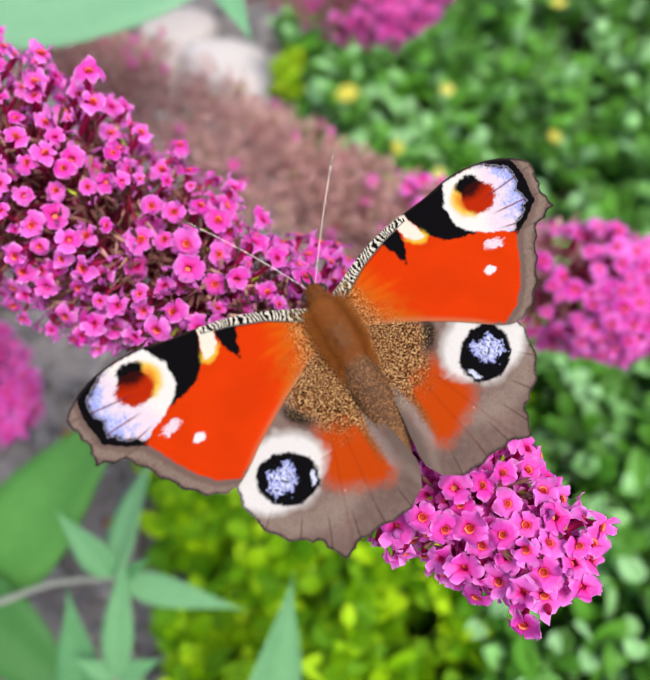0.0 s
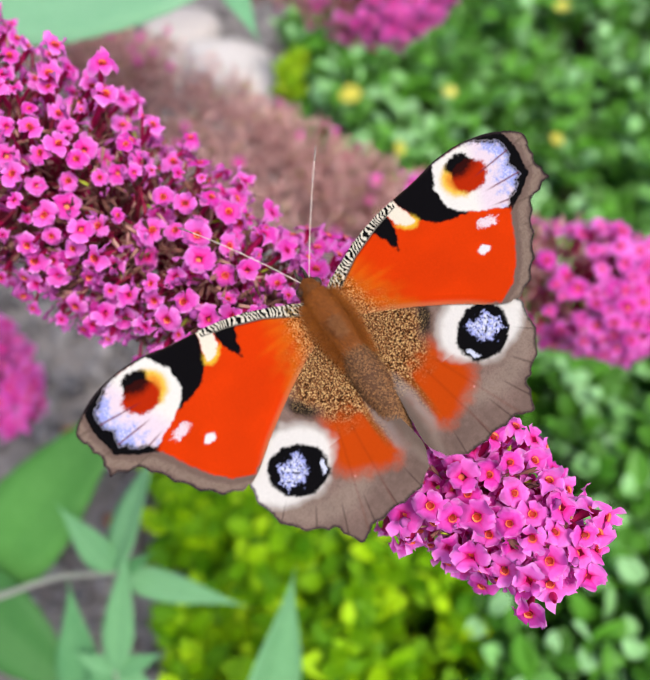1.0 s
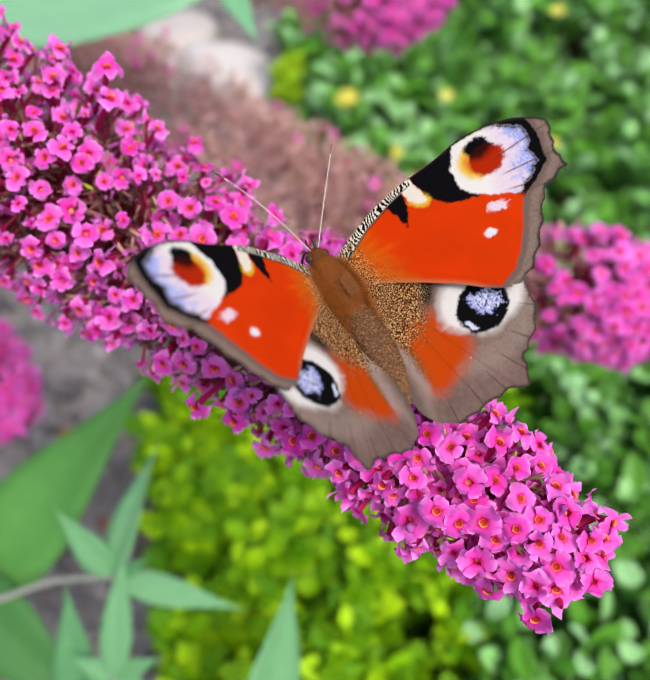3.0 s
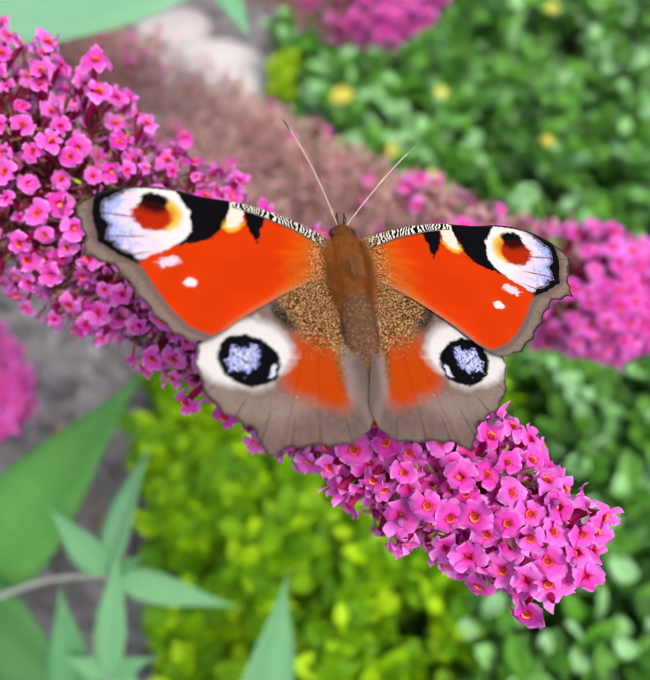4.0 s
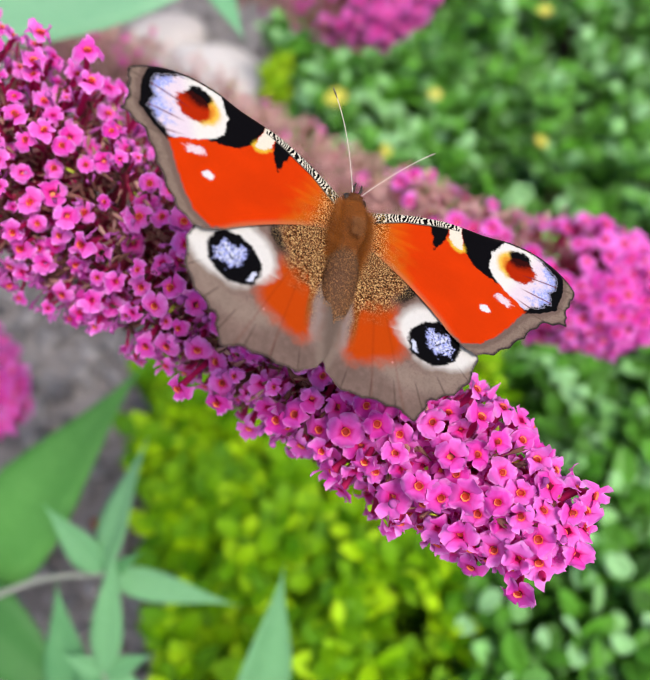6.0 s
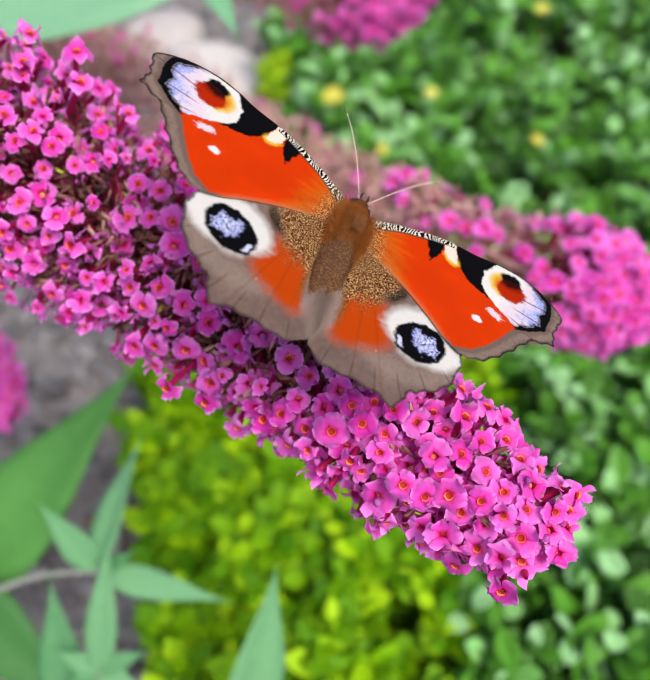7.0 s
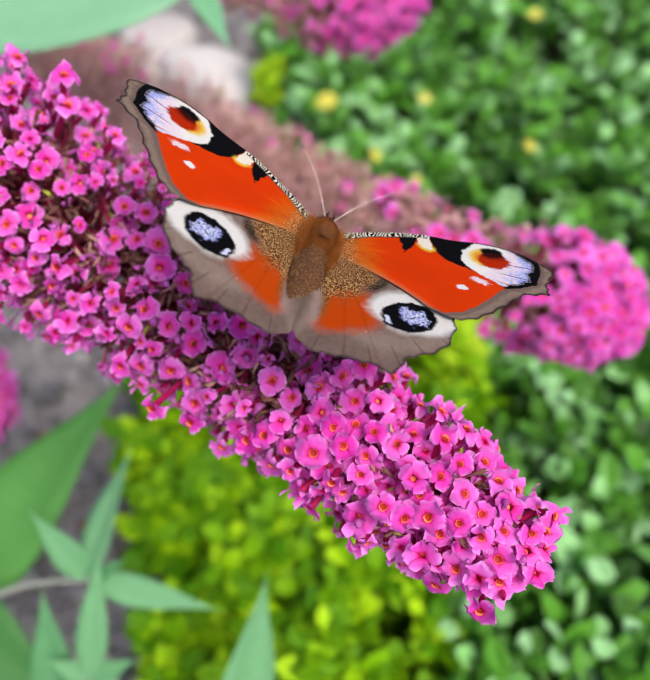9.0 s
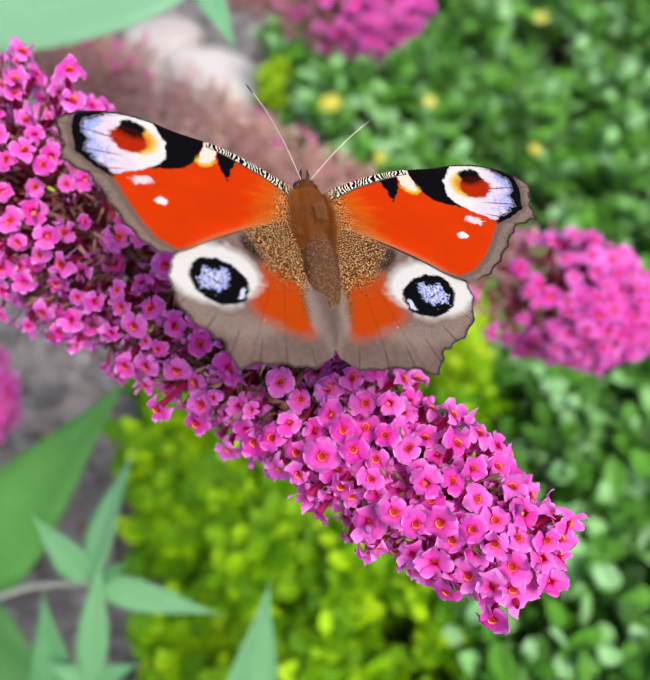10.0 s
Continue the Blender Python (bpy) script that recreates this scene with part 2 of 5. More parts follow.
WILTED = tube_data([(0, 0, 0), (0.0002, 0, 0.0016), (0, 0.0003, 0.0032), (0.0006, 0.0002, 0.0042), (0.0003, 0.0008, 0.0048)], [0.0003, 0.0004, 0.0006, 0.0010, 0.0003], 6)


def spike(label, axis, seed, count, floret_size, bare, group, own=300, dried=DRIED, dried_count=0, bract_count=0, thin=0.0, extra=(), stem=0.0014, toward=(0, -0.66, 0.75), gap=0.0, cane=()):
    """A buddleia panicle along axis rows of x, y, z, radius. bare(t): share of withered florets at t."""
    rnd = random.Random(seed)
    base = Vector(axis[0][:3])
    ob = thing("buddleia_flower_spike", base, label, "flower", group)
    length = sum((Vector(axis[i + 1][:3]) - Vector(axis[i][:3])).length for i in range(len(axis) - 1))
    line = [curve_point(axis, k / 24) for k in range(25)]
    v, f = tube_data([Vector(p[:3]) - base for p in line], [max(0.0005, stem * (1 - k / 26)) for k in range(25)], 8)
    part("stem", mesh_of("stem", v, f, [SPENT if dried is SPENT else STALK]), ob)
    if cane:
        # the woody cane that carries the spike, down to the ground
        way = [tuple(base)] + [tuple(p) for p in cane]
        bend = [Vector(curve_point(way, k / 30)) - base for k in range(31)]
        v, f = tube_data(bend, [stem * (1.0 + 0.9 * k / 30) for k in range(31)], 9)
        part("cane", mesh_of("cane", v, f, [STALK]), ob, Matrix(), "woody brown cane")
    slots = []
    k, turn = 0, 0.0
    # areas of equal surface get equal numbers
    weights = np.cumsum([curve_point(axis, (j + 0.5) / 200)[3] + 0.002 for j in range(200)])
    for k in range(count):
        t = float(np.interp((k + rnd.uniform(0, 1)) / count * weights[-1], weights, np.linspace(0.0025, 0.9975, 200)))
        turn += 2.39996 + rnd.uniform(-0.35, 0.35)
        slots.append((t, turn))
    mains, rest, stalks, taken = [], [], [], []
    face = Vector(toward).normalized()
    for t, a in slots:
        p = curve_point(axis, t)
        d = Vector(curve_point(axis, min(t + 0.02, 1))[:3]) - Vector(curve_point(axis, max(t - 0.02, 0))[:3])
        m = aim(d.normalized(), (0.2, 0.3, 0.9))
        out = m.to_3x3() @ Vector((math.cos(a), math.sin(a), 0))
        if rnd.random() < bare(t) + thin:
            continue
        r = p[3] * rnd.uniform(0.84, 1.14 + 0.25 * max(0, t - 0.85) / 0.15) + 0.0012 * max(0, t - 0.9) / 0.1
        way = (out * 1.0 + d.normalized() * (0.25 + 0.9 * max(0, t - 0.88) / 0.12) + face * 0.45 + Vector([rnd.uniform(-0.45, 0.45) for _ in range(3)])).normalized()
        where = Vector(p[:3]) + out * r + d.normalized() * 0.001
        if any((where - q).length < gap * (1.0 if t < 0.55 else 0.96) for q in taken):
            continue
        taken.append(where)
        s = floret_size * rnd.uniform(0.8, 1.06) * (0.92 if gap and t < 0.42 else 1.0) * (rnd.uniform(0.5, 0.85) if rnd.random() < bare(t) * 0.9 else 1.0)
        mm = Matrix.Translation(where - base) @ aim(way, (0.3, 0.1, 0.9), rnd.uniform(0, 6.28)) @ Matrix.Diagonal((s, s, s, 1))
        (mains if out.dot(face) > -0.25 else rest).append(mm)
        stalks.append((mm @ Vector((0, 0, -0.0085)), Vector(p[:3]) - base + d.normalized() * -0.001))
    for t, a in slots[::3] if gap else ():
        if rnd.random() < bare(t) * 1.6 + 0.1:
            continue
        p = curve_point(axis, t)
        d = (Vector(curve_point(axis, min(t + 0.02, 1))[:3]) - Vector(curve_point(axis, max(t - 0.02, 0))[:3])).normalized()
        out = aim(d, (0.2, 0.3, 0.9)).to_3x3() @ Vector((math.cos(a + 0.7), math.sin(a + 0.7), 0))
        way = (out + d * 0.3 + Vector([rnd.uniform(-0.7, 0.7) for _ in range(3)])).normalized()
        s = floret_size * rnd.uniform(0.7, 0.95)
        rest.append(Matrix.Translation(Vector(p[:3]) + out * p[3] * rnd.uniform(0.50, 0.74) - base) @ aim(way, (0.3, 0.1, 0.9), rnd.uniform(0, 6.28)) @ Matrix.Diagonal((s, s, s, 1)))
    while len(mains) > own:
        rest.append(mains.pop(rnd.randrange(len(mains))))
    for a, b in extra:
        a, b = Vector(a), Vector(b)
        mm = Matrix.Translation(a - base) @ aim(a - b, (0.3, 0.1, 0.9), rnd.uniform(0, 6.28)) @ Matrix.Diagonal((floret_size, floret_size, floret_size, 1))
        mains.append(mm)
        stalks.append((mm @ Vector((0, 0, -0.0085)), b + (b - a) * 0.8 - base))
    for mm in mains:
        fl = part("floret", FLORETS[rnd.randrange(14)], ob, mm)
        part("throat", THROAT_MESH, fl, Matrix(), "orange throat")
    if rest:
        for s in range(4):
            v, f, i, tn = floret_data(s + 2)
            some = rest[s::4]
            if some:
                w, ff = strewn(v, f, some)
                tagged(part("floret_mass", mesh_of("florets", w, ff, [PETAL_REST, TUBE, THROAT], True, i * len(some), tn * len(some)), ob), kind="stuff")
    pieces = [tube_data([a, (a + b) / 2 + Vector((0, 0, 0.0004)), b], [0.0003, 0.00035, 0.0005], 5) for a, b in stalks]
    if pieces:
        v, f = joined(pieces)
        tagged(part("stalk_mass", mesh_of("stalks", v, f, [STALK]), ob), kind="stuff")
    for n, shape, mat_, lo, hi, nm in ((dried_count // 7 if dried is DRIED else 0, WILTED, FADED, 0.7, 1.05, "wilted_floret_mass"), (dried_count, CALYX, dried, 0.3, 0.9, "withered_calyx_mass"), (bract_count, CALYX, BRACT, 0.6, 0.9, "bract_mass")):
        ms = []
        for _ in range(n * 5):
            t = rnd.random()
            if len(ms) >= n:
                break
            if nm != "bract_mass" and rnd.random() > bare(t) or nm == "bract_mass" and t > 0.88:
                continue
            p = curve_point(axis, t)
            d = Vector(curve_point(axis, min(t + 0.02, 1))[:3]) - Vector(curve_point(axis, max(t - 0.02, 0))[:3])
            a = rnd.uniform(0, 6.28)
            out = aim(d.normalized(), (0.2, 0.3, 0.9)).to_3x3() @ Vector((math.cos(a), math.sin(a), 0))
            tuft = noise.noise(Vector((t * length * 130, 2.2 * math.cos(a), 2.2 * math.sin(a)))) if dried is SPENT else 0.0
            if tuft < -0.22:
                continue
            s = rnd.uniform(0.28, 0.72) * (0.7 if nm == "bract_mass" else 1.2 if dried is SPENT else 0.9)
            way = out + Vector([rnd.uniform(-1.2, 1.2) for _ in range(3)])
            ms.append(Matrix.Translation(Vector(p[:3]) - base + out * p[3] * rnd.uniform(lo, hi) * (1 + 0.5 * tuft)) @ aim(way) @ Matrix.Diagonal((s * rnd.uniform(0.5, 1.2), s * rnd.uniform(0.5, 1.2), s, 1)))
        if ms:
            w, ff = strewn(*shape, ms)
            tagged(part(nm, mesh_of(nm, w, ff, [mat_]), ob), kind="stuff")
    return ob


# ---- leaves ----
def leaf_data(length, width, fold=0.25, droop=0.12, n=14, teeth=0.03, broad=0.42):
    """A pointed leaf along +y with a sunk midrib, upturned halves and a little thickness."""
    top, faces = [], []
    cols = (-1.0, -0.55, -0.12, 0.0, 0.12, 0.55, 1.0)
    for i in range(n + 1):
        t = i / n
        peak = broad ** 0.75 * (1 - broad) ** (0.75 * (1 - broad) / broad)
        w = width / 2 * max(0.012, t ** 0.75 * (1 - t) ** (0.75 * (1 - broad) / broad) / peak)
        w *= 1 + teeth * (1 if i % 2 else -1)
        for c in cols:
            z = abs(c) * w * fold - droop * length * t * t + 0.012 * width * math.sin(9 * t + 3 * c) * abs(c)
            top.append((c * w, t * length, z))
    k = len(cols)
    thick = max(0.00008, width * 0.006)
    verts = top + [(x, y, z - thick) for x, y, z in top]
    o = len(top)
    for i in range(n):
        for j in range(k - 1):
            a = i * k + j
            faces.append((a, a + 1, a + k + 1, a + k))
            faces.append((o + a + 1, o + a, o + a + k, o + a + k + 1))
        for a, b in ((i * k, (i + 1) * k), ((i + 1) * k + k - 1, i * k + k - 1)):
            faces.append((a, b, o + b, o + a))
    return verts, faces


def leaf_at(base, tip, facing, roll=0.0):
    """The pose of a leaf that runs from base to tip with its face towards facing."""
    y = (Vector(tip) - Vector(base)).normalized()
    x = y.cross(Vector(facing)).normalized()
    m = Matrix((x, y, x.cross(y))).transposed().to_4x4()
    return Matrix.Translation(base) @ m @ Matrix.Rotation(radians(roll), 4, "Y")


# ---- the ground ----
def ground():
    n = 40
    xs = np.linspace(-1, 1, n + 1)
    xs = np.sign(xs) * (np.abs(xs) ** 3 * 60)
    verts = [(x, y + 0.4, 0.003 * noise.noise((x * 14, y * 14, 0)) if abs(x) < 2 and abs(y) < 2 else 0.0) for y in xs for x in xs]
    faces = [(j * (n + 1) + i, j * (n + 1) + i + 1, (j + 1) * (n + 1) + i + 1, (j + 1) * (n + 1) + i) for j in range(n) for i in range(n)]
    ob = new("ground", mesh_of("ground", verts, faces, [GRIT]))
    tagged(ob, "grey gritty garden soil with scattered stones", "ground", kind="structure")


def pebbles():
    rnd = random.Random(4)
    bm = bmesh.new()
    bmesh.ops.create_icosphere(bm, subdivisions=1, radius=1)
    v = [p.co + p.co * 0.18 * noise.noise(p.co * 1.7) for p in bm.verts]
    f = [tuple(q.index for q in p.verts) for p in bm.faces]
    bm.free()
    ms = []
    for _ in range(11000):
        x, y = rnd.uniform(-0.45, 0.05), rnd.uniform(0.08, 1.1)
        if x > -0.06 - 0.02 * y and y < 0.62:
            continue
        s = 0.002 + 0.008 * rnd.random() ** 4
        ms.append(Matrix.Translation((x, y, s * 0.35)) @ Euler([rnd.uniform(0, 6) for _ in range(3)]).to_matrix().to_4x4() @ Matrix.Diagonal((s, s * rnd.uniform(0.6, 1), s * rnd.uniform(0.5, 0.9), 1)))
    w, ff = strewn(v, f, ms)
    tagged(new("gravel", mesh_of("gravel", w, ff, [PEBBLE])), "loose grey and brownish gravel on the soil", "gravel", kind="stuff")


def pale_stone(x, y, rx, ry, h, seed, turn):
    bm = bmesh.new()
    bmesh.ops.create_icosphere(bm, subdivisions=4, radius=1)
    for p in bm.verts:
        c = p.co.copy()
        c.z = math.copysign(abs(c.z) ** 0.6, c.z)
        c *= 1 + 0.16 * noise.noise(c * 1.3 + Vector((seed, 0, 0))) + 0.03 * noise.noise(c * 6)
        p.co = Vector((c.x * rx, c.y * ry, c.z * h + h * 0.5))
    me = bpy.data.meshes.new("pale_stone")
    bm.to_mesh(me); bm.free()
    me.materials.append(STONE)
    for q in me.polygons:
        q.use_smooth = True
    ob = new("stone", me)
    ob.matrix_world = pose(x, y, 0, 0, 0, turn)
    tagged(ob, "pale weathered garden stone lying on grey soil", "stone", "pale stones")


# ---- low shrubs ----
SPRIG = leaf_data(1.0, 0.62, 0.3, 0.12, 6, 0.0, 0.5)
ROUND_LEAF = leaf_data(1.0, 0.60, 0.25, 0.15, 6, 0.0, 0.5)


def inside(poly, x, y):
    odd = False
    for (x0, y0), (x1, y1) in zip(poly, poly[1:] + poly[:1]):
        if (y0 > y) != (y1 > y) and x < (x1 - x0) * (y - y0) / (y1 - y0) + x0:
            odd = not odd
    return odd


def shrub(name, label, poly, count, size, top, deep, mat_, shape, seed, group, lumps=26.0, swell=0.02, gaps=-0.28):
    """A low shrub over a patch of ground: leaves in whorls on many short shoots, over woody stems."""
    rnd = random.Random(seed)
    cx, cy = sum(p[0] for p in poly) / len(poly), sum(p[1] for p in poly) / len(poly)
    ob = thing(name, (cx, cy, 0), label, "shrub", group)
    x0, x1 = min(p[0] for p in poly), max(p[0] for p in poly)
    y0, y1 = min(p[1] for p in poly), max(p[1] for p in poly)
    ms, shoots = [], []
    while len(ms) < count:
        x, y = rnd.uniform(x0, x1), rnd.uniform(y0, y1)
        edge = 0.012 * noise.noise((x * 40, y * 40, seed))
        if not inside(poly, x + edge, y + edge):
            continue
        if noise.noise((x * lumps * 1.9, y * lumps * 1.9, seed * 1.7)) < gaps:
            continue
        hump = noise.noise((x * lumps, y * lumps, seed * 3.1))
        z = max(0.008, top + swell * hump - deep * rnd.random() ** 1.7)
        shoots.append((x, y, z))
        a0 = rnd.uniform(0, 6.28)
        tilt = Vector((rnd.gauss(0, 0.3), rnd.gauss(-0.28, 0.3), 1)).normalized()
        for k in range(rnd.choice((4, 5, 6, 7))):
            a = a0 + k * 2.3
            out = Vector((math.cos(a), math.sin(a), rnd.uniform(0.05, 0.8) + 0.12 * k)).normalized()
            up = (tilt + Vector([rnd.gauss(0, 0.25) for _ in range(3)])).normalized()
            b = Vector((x - cx, y - cy, z - 0.004 + 0.0022 * k))
            s = size * rnd.uniform(0.6, 1.15) * (1 - 0.05 * k)
            ms.append(leaf_at(b, b + out, up) @ Matrix.Diagonal((s, s, s, 1)))
    w, ff = strewn(*shape, ms)
    tagged(part("foliage", mesh_of("foliage", w, ff, [mat_]), ob), kind="stuff")
    pieces = []
    for x, y, z in shoots[::3]:
        foot = Vector(((x - cx) * 0.8, (y - cy) * 0.8, 0.0))
        tip = Vector((x - cx, y - cy, z))
        pieces.append(tube_data([foot, (foot + tip) / 2 + Vector((rnd.gauss(0, 0.006), rnd.gauss(0, 0.006), 0)), tip], [0.0016, 0.0012, 0.0007], 5))
    v, f = joined(pieces)
    tagged(part("stem_mass", mesh_of("stems", v, f, [WOOD]), ob), kind="stuff")
    # added dark sheet painting the shade between leaves, heaped a little towards the middle
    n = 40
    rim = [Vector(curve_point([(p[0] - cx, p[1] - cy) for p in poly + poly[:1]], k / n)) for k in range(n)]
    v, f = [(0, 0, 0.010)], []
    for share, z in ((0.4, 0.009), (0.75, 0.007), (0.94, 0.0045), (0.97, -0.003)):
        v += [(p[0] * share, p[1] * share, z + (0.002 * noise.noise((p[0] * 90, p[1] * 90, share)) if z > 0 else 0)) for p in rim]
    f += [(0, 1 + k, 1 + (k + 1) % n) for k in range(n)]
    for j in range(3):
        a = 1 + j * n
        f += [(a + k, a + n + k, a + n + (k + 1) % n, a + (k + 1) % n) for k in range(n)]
    part("leaf_litter", mesh_of("leaf_litter", v, f, [GAP_SHADE]), ob, Matrix(), "dark sheet added as shade under the leaves")
    return ob


# ---- butterfly ----
FORE_HINGE, HIND_HINGE = Vector((0.0020, 0.0030, 0.0010)), Vector((0.0020, -0.0005, 0.0006))


def wing_pose(side, hinge, raised, swept):
    """A wing's pose on the body: side 1 right, -1 left; degrees raised and swept forward."""
    return Matrix.Translation((side * hinge.x, hinge.y, hinge.z)) @ Matrix.Rotation(radians(-side * raised), 4, "Y") @ Matrix.Rotation(radians(side * swept), 4, "Z")


FORE_EDGE = ((-1.4, 2.4), (4.3, 5.1), (8, 6.1), (10.9, 6.5), (14.3, 6.8), (17.5, 7.3), (20.6, 7.2), (23.5, 6.5), (25.8, 5.3), (27.1, 4.0),
             (26.9, 2.5), (26.4, 1.0), (26.3, -0.4), (26.45, -1.5), (25.3, -1.95), (23.5, -2.6), (22.2, -4.2), (21.0, -6.0), (19.6, -7.8), (18.2, -9.2),
             (16.6, -10.1), (14.9, -10.2), (13.0, -9.2), (10.4, -7.2), (7.0, -4.9), (3.8, -3.0), (1.0, -1.6), (-1.6, -0.6))
HIND_EDGE = ((-1.6, 2.2), (3.0, 2.7), (7.0, 1.9), (11.0, -0.2), (14.2, -3.6), (15.7, -6.4), (15.7, -8.8), (15.0, -11.3), (13.6, -13.1), (11.9, -14.3),
             (10.8, -15.1), (10.3, -16.6), (9.2, -17.9), (8.0, -17.2), (6.3, -17.1), (4.0, -17.1), (2.0, -17.2), (0, -16.6), (-1.3, -15.2),
             (-2.0, -13.4), (-1.7, -10.6), (-1.1, -7.0), (-1.0, -3.0), (-1.5, 0))


def edge_line(pts, first, last, wave, seed):
    """A closed smooth outline in mm; between the control points first and last it is scalloped."""
    a = np.asarray(pts, float)
    n = len(a)
    out = []
    for i in range(n):
        p = [a[(i + j) % n] for j in (-1, 0, 1, 2)]
        for s in range(10):
            f = s / 10
            q = 0.5 * (2 * p[1] + (p[2] - p[0]) * f + (2 * p[0] - 5 * p[1] + 4 * p[2] - p[3]) * f * f + (3 * p[1] - p[0] - 3 * p[2] + p[3]) * f ** 3)
            if first <= i < last:
                d = (p[2] - p[1]) / (np.linalg.norm(p[2] - p[1]) + 1e-9)
                k = i + f
                q = q + np.array((d[1], -d[0])) * wave * (abs(math.sin(k * 2.6 + seed)) - 0.5)
            out.append(q)
    return np.array(out)


def in_poly(poly, x, y):
    odd = np.zeros(x.shape, bool)
    b = np.roll(poly, -1, axis=0)
    for (x0, y0), (x1, y1) in zip(poly, b):
        if y0 != y1:
            odd ^= ((y0 > y) != (y1 > y)) & (x < (x1 - x0) * (y - y0) / (y1 - y0) + x0)
    return odd


def to_poly(poly, x, y):
    """Signed distance to a closed outline, positive inside, and the nearest points."""
    best = np.full(x.shape, 1e9)
    nx, ny = x.copy(), y.copy()
    b = np.roll(poly, -1, axis=0)
    for (x0, y0), (x1, y1) in zip(poly, b):
        dx, dy = x1 - x0, y1 - y0
        t = np.clip(((x - x0) * dx + (y - y0) * dy) / (dx * dx + dy * dy + 1e-12), 0, 1)
        px, py = x0 + t * dx, y0 + t * dy
        d = np.hypot(x - px, y - py)
        near = d < best
        best = np.where(near, d, best)
        nx, ny = np.where(near, px, nx), np.where(near, py, ny)
    return np.where(in_poly(poly, x, y), best, -best), nx, ny


def ramp(v, a, b):
    t = np.clip((v - a) / (b - a), 0, 1)
    return t * t * (3 - 2 * t)


def lay(col, paint, amount):
    return col + (np.array(paint[:3]) - col) * amount[:, None]


def cloudy(x, y, scale, seed):
    """Smooth value noise from 0 to 1."""
    r = np.random.RandomState(seed).rand(128, 128)
    u, v = x * scale + 50.3, y * scale + 50.7
    i, j = np.floor(u).astype(int), np.floor(v).astype(int)
    f, g = u - i, v - j
    f, g = f * f * (3 - 2 * f), g * g * (3 - 2 * g)
    a = r[i % 128, j % 128] * (1 - f) + r[(i + 1) % 128, j % 128] * f
    b = r[i % 128, (j + 1) % 128] * (1 - f) + r[(i + 1) % 128, (j + 1) % 128] * f
    return a * (1 - g) + b * g


BLACK, CREAM, WHITE = rgb(9, 7, 11), rgb(252, 242, 222), rgb(248, 244, 246)
YELLOW, MAROON, LILAC = rgb(252, 204, 60), rgb(190, 42, 2), rgb(176, 184, 250)
SCARLET, RUST, TAUPE, UMBER = rgb(230, 60, 0), rgb(204, 72, 6), rgb(136, 112, 103), rgb(70, 52, 44)


def veins(x, y, ox, oy, angles, width, fade):
    """Thin lines that fan out from a point near the wing's root."""
    out = np.zeros(x.shape)
    r, a = np.hypot(x - ox, y - oy), np.arctan2(y - oy, x - ox)
    for g in angles:
        bend = np.radians(g) + 0.0006 * (r - 10) * (r - 20) * 0.1
        d = r * np.abs(np.sin(a - bend))
        out = np.maximum(out, (1 - ramp(d, width * 0.4, width)) * ramp(r, *fade))
    return out


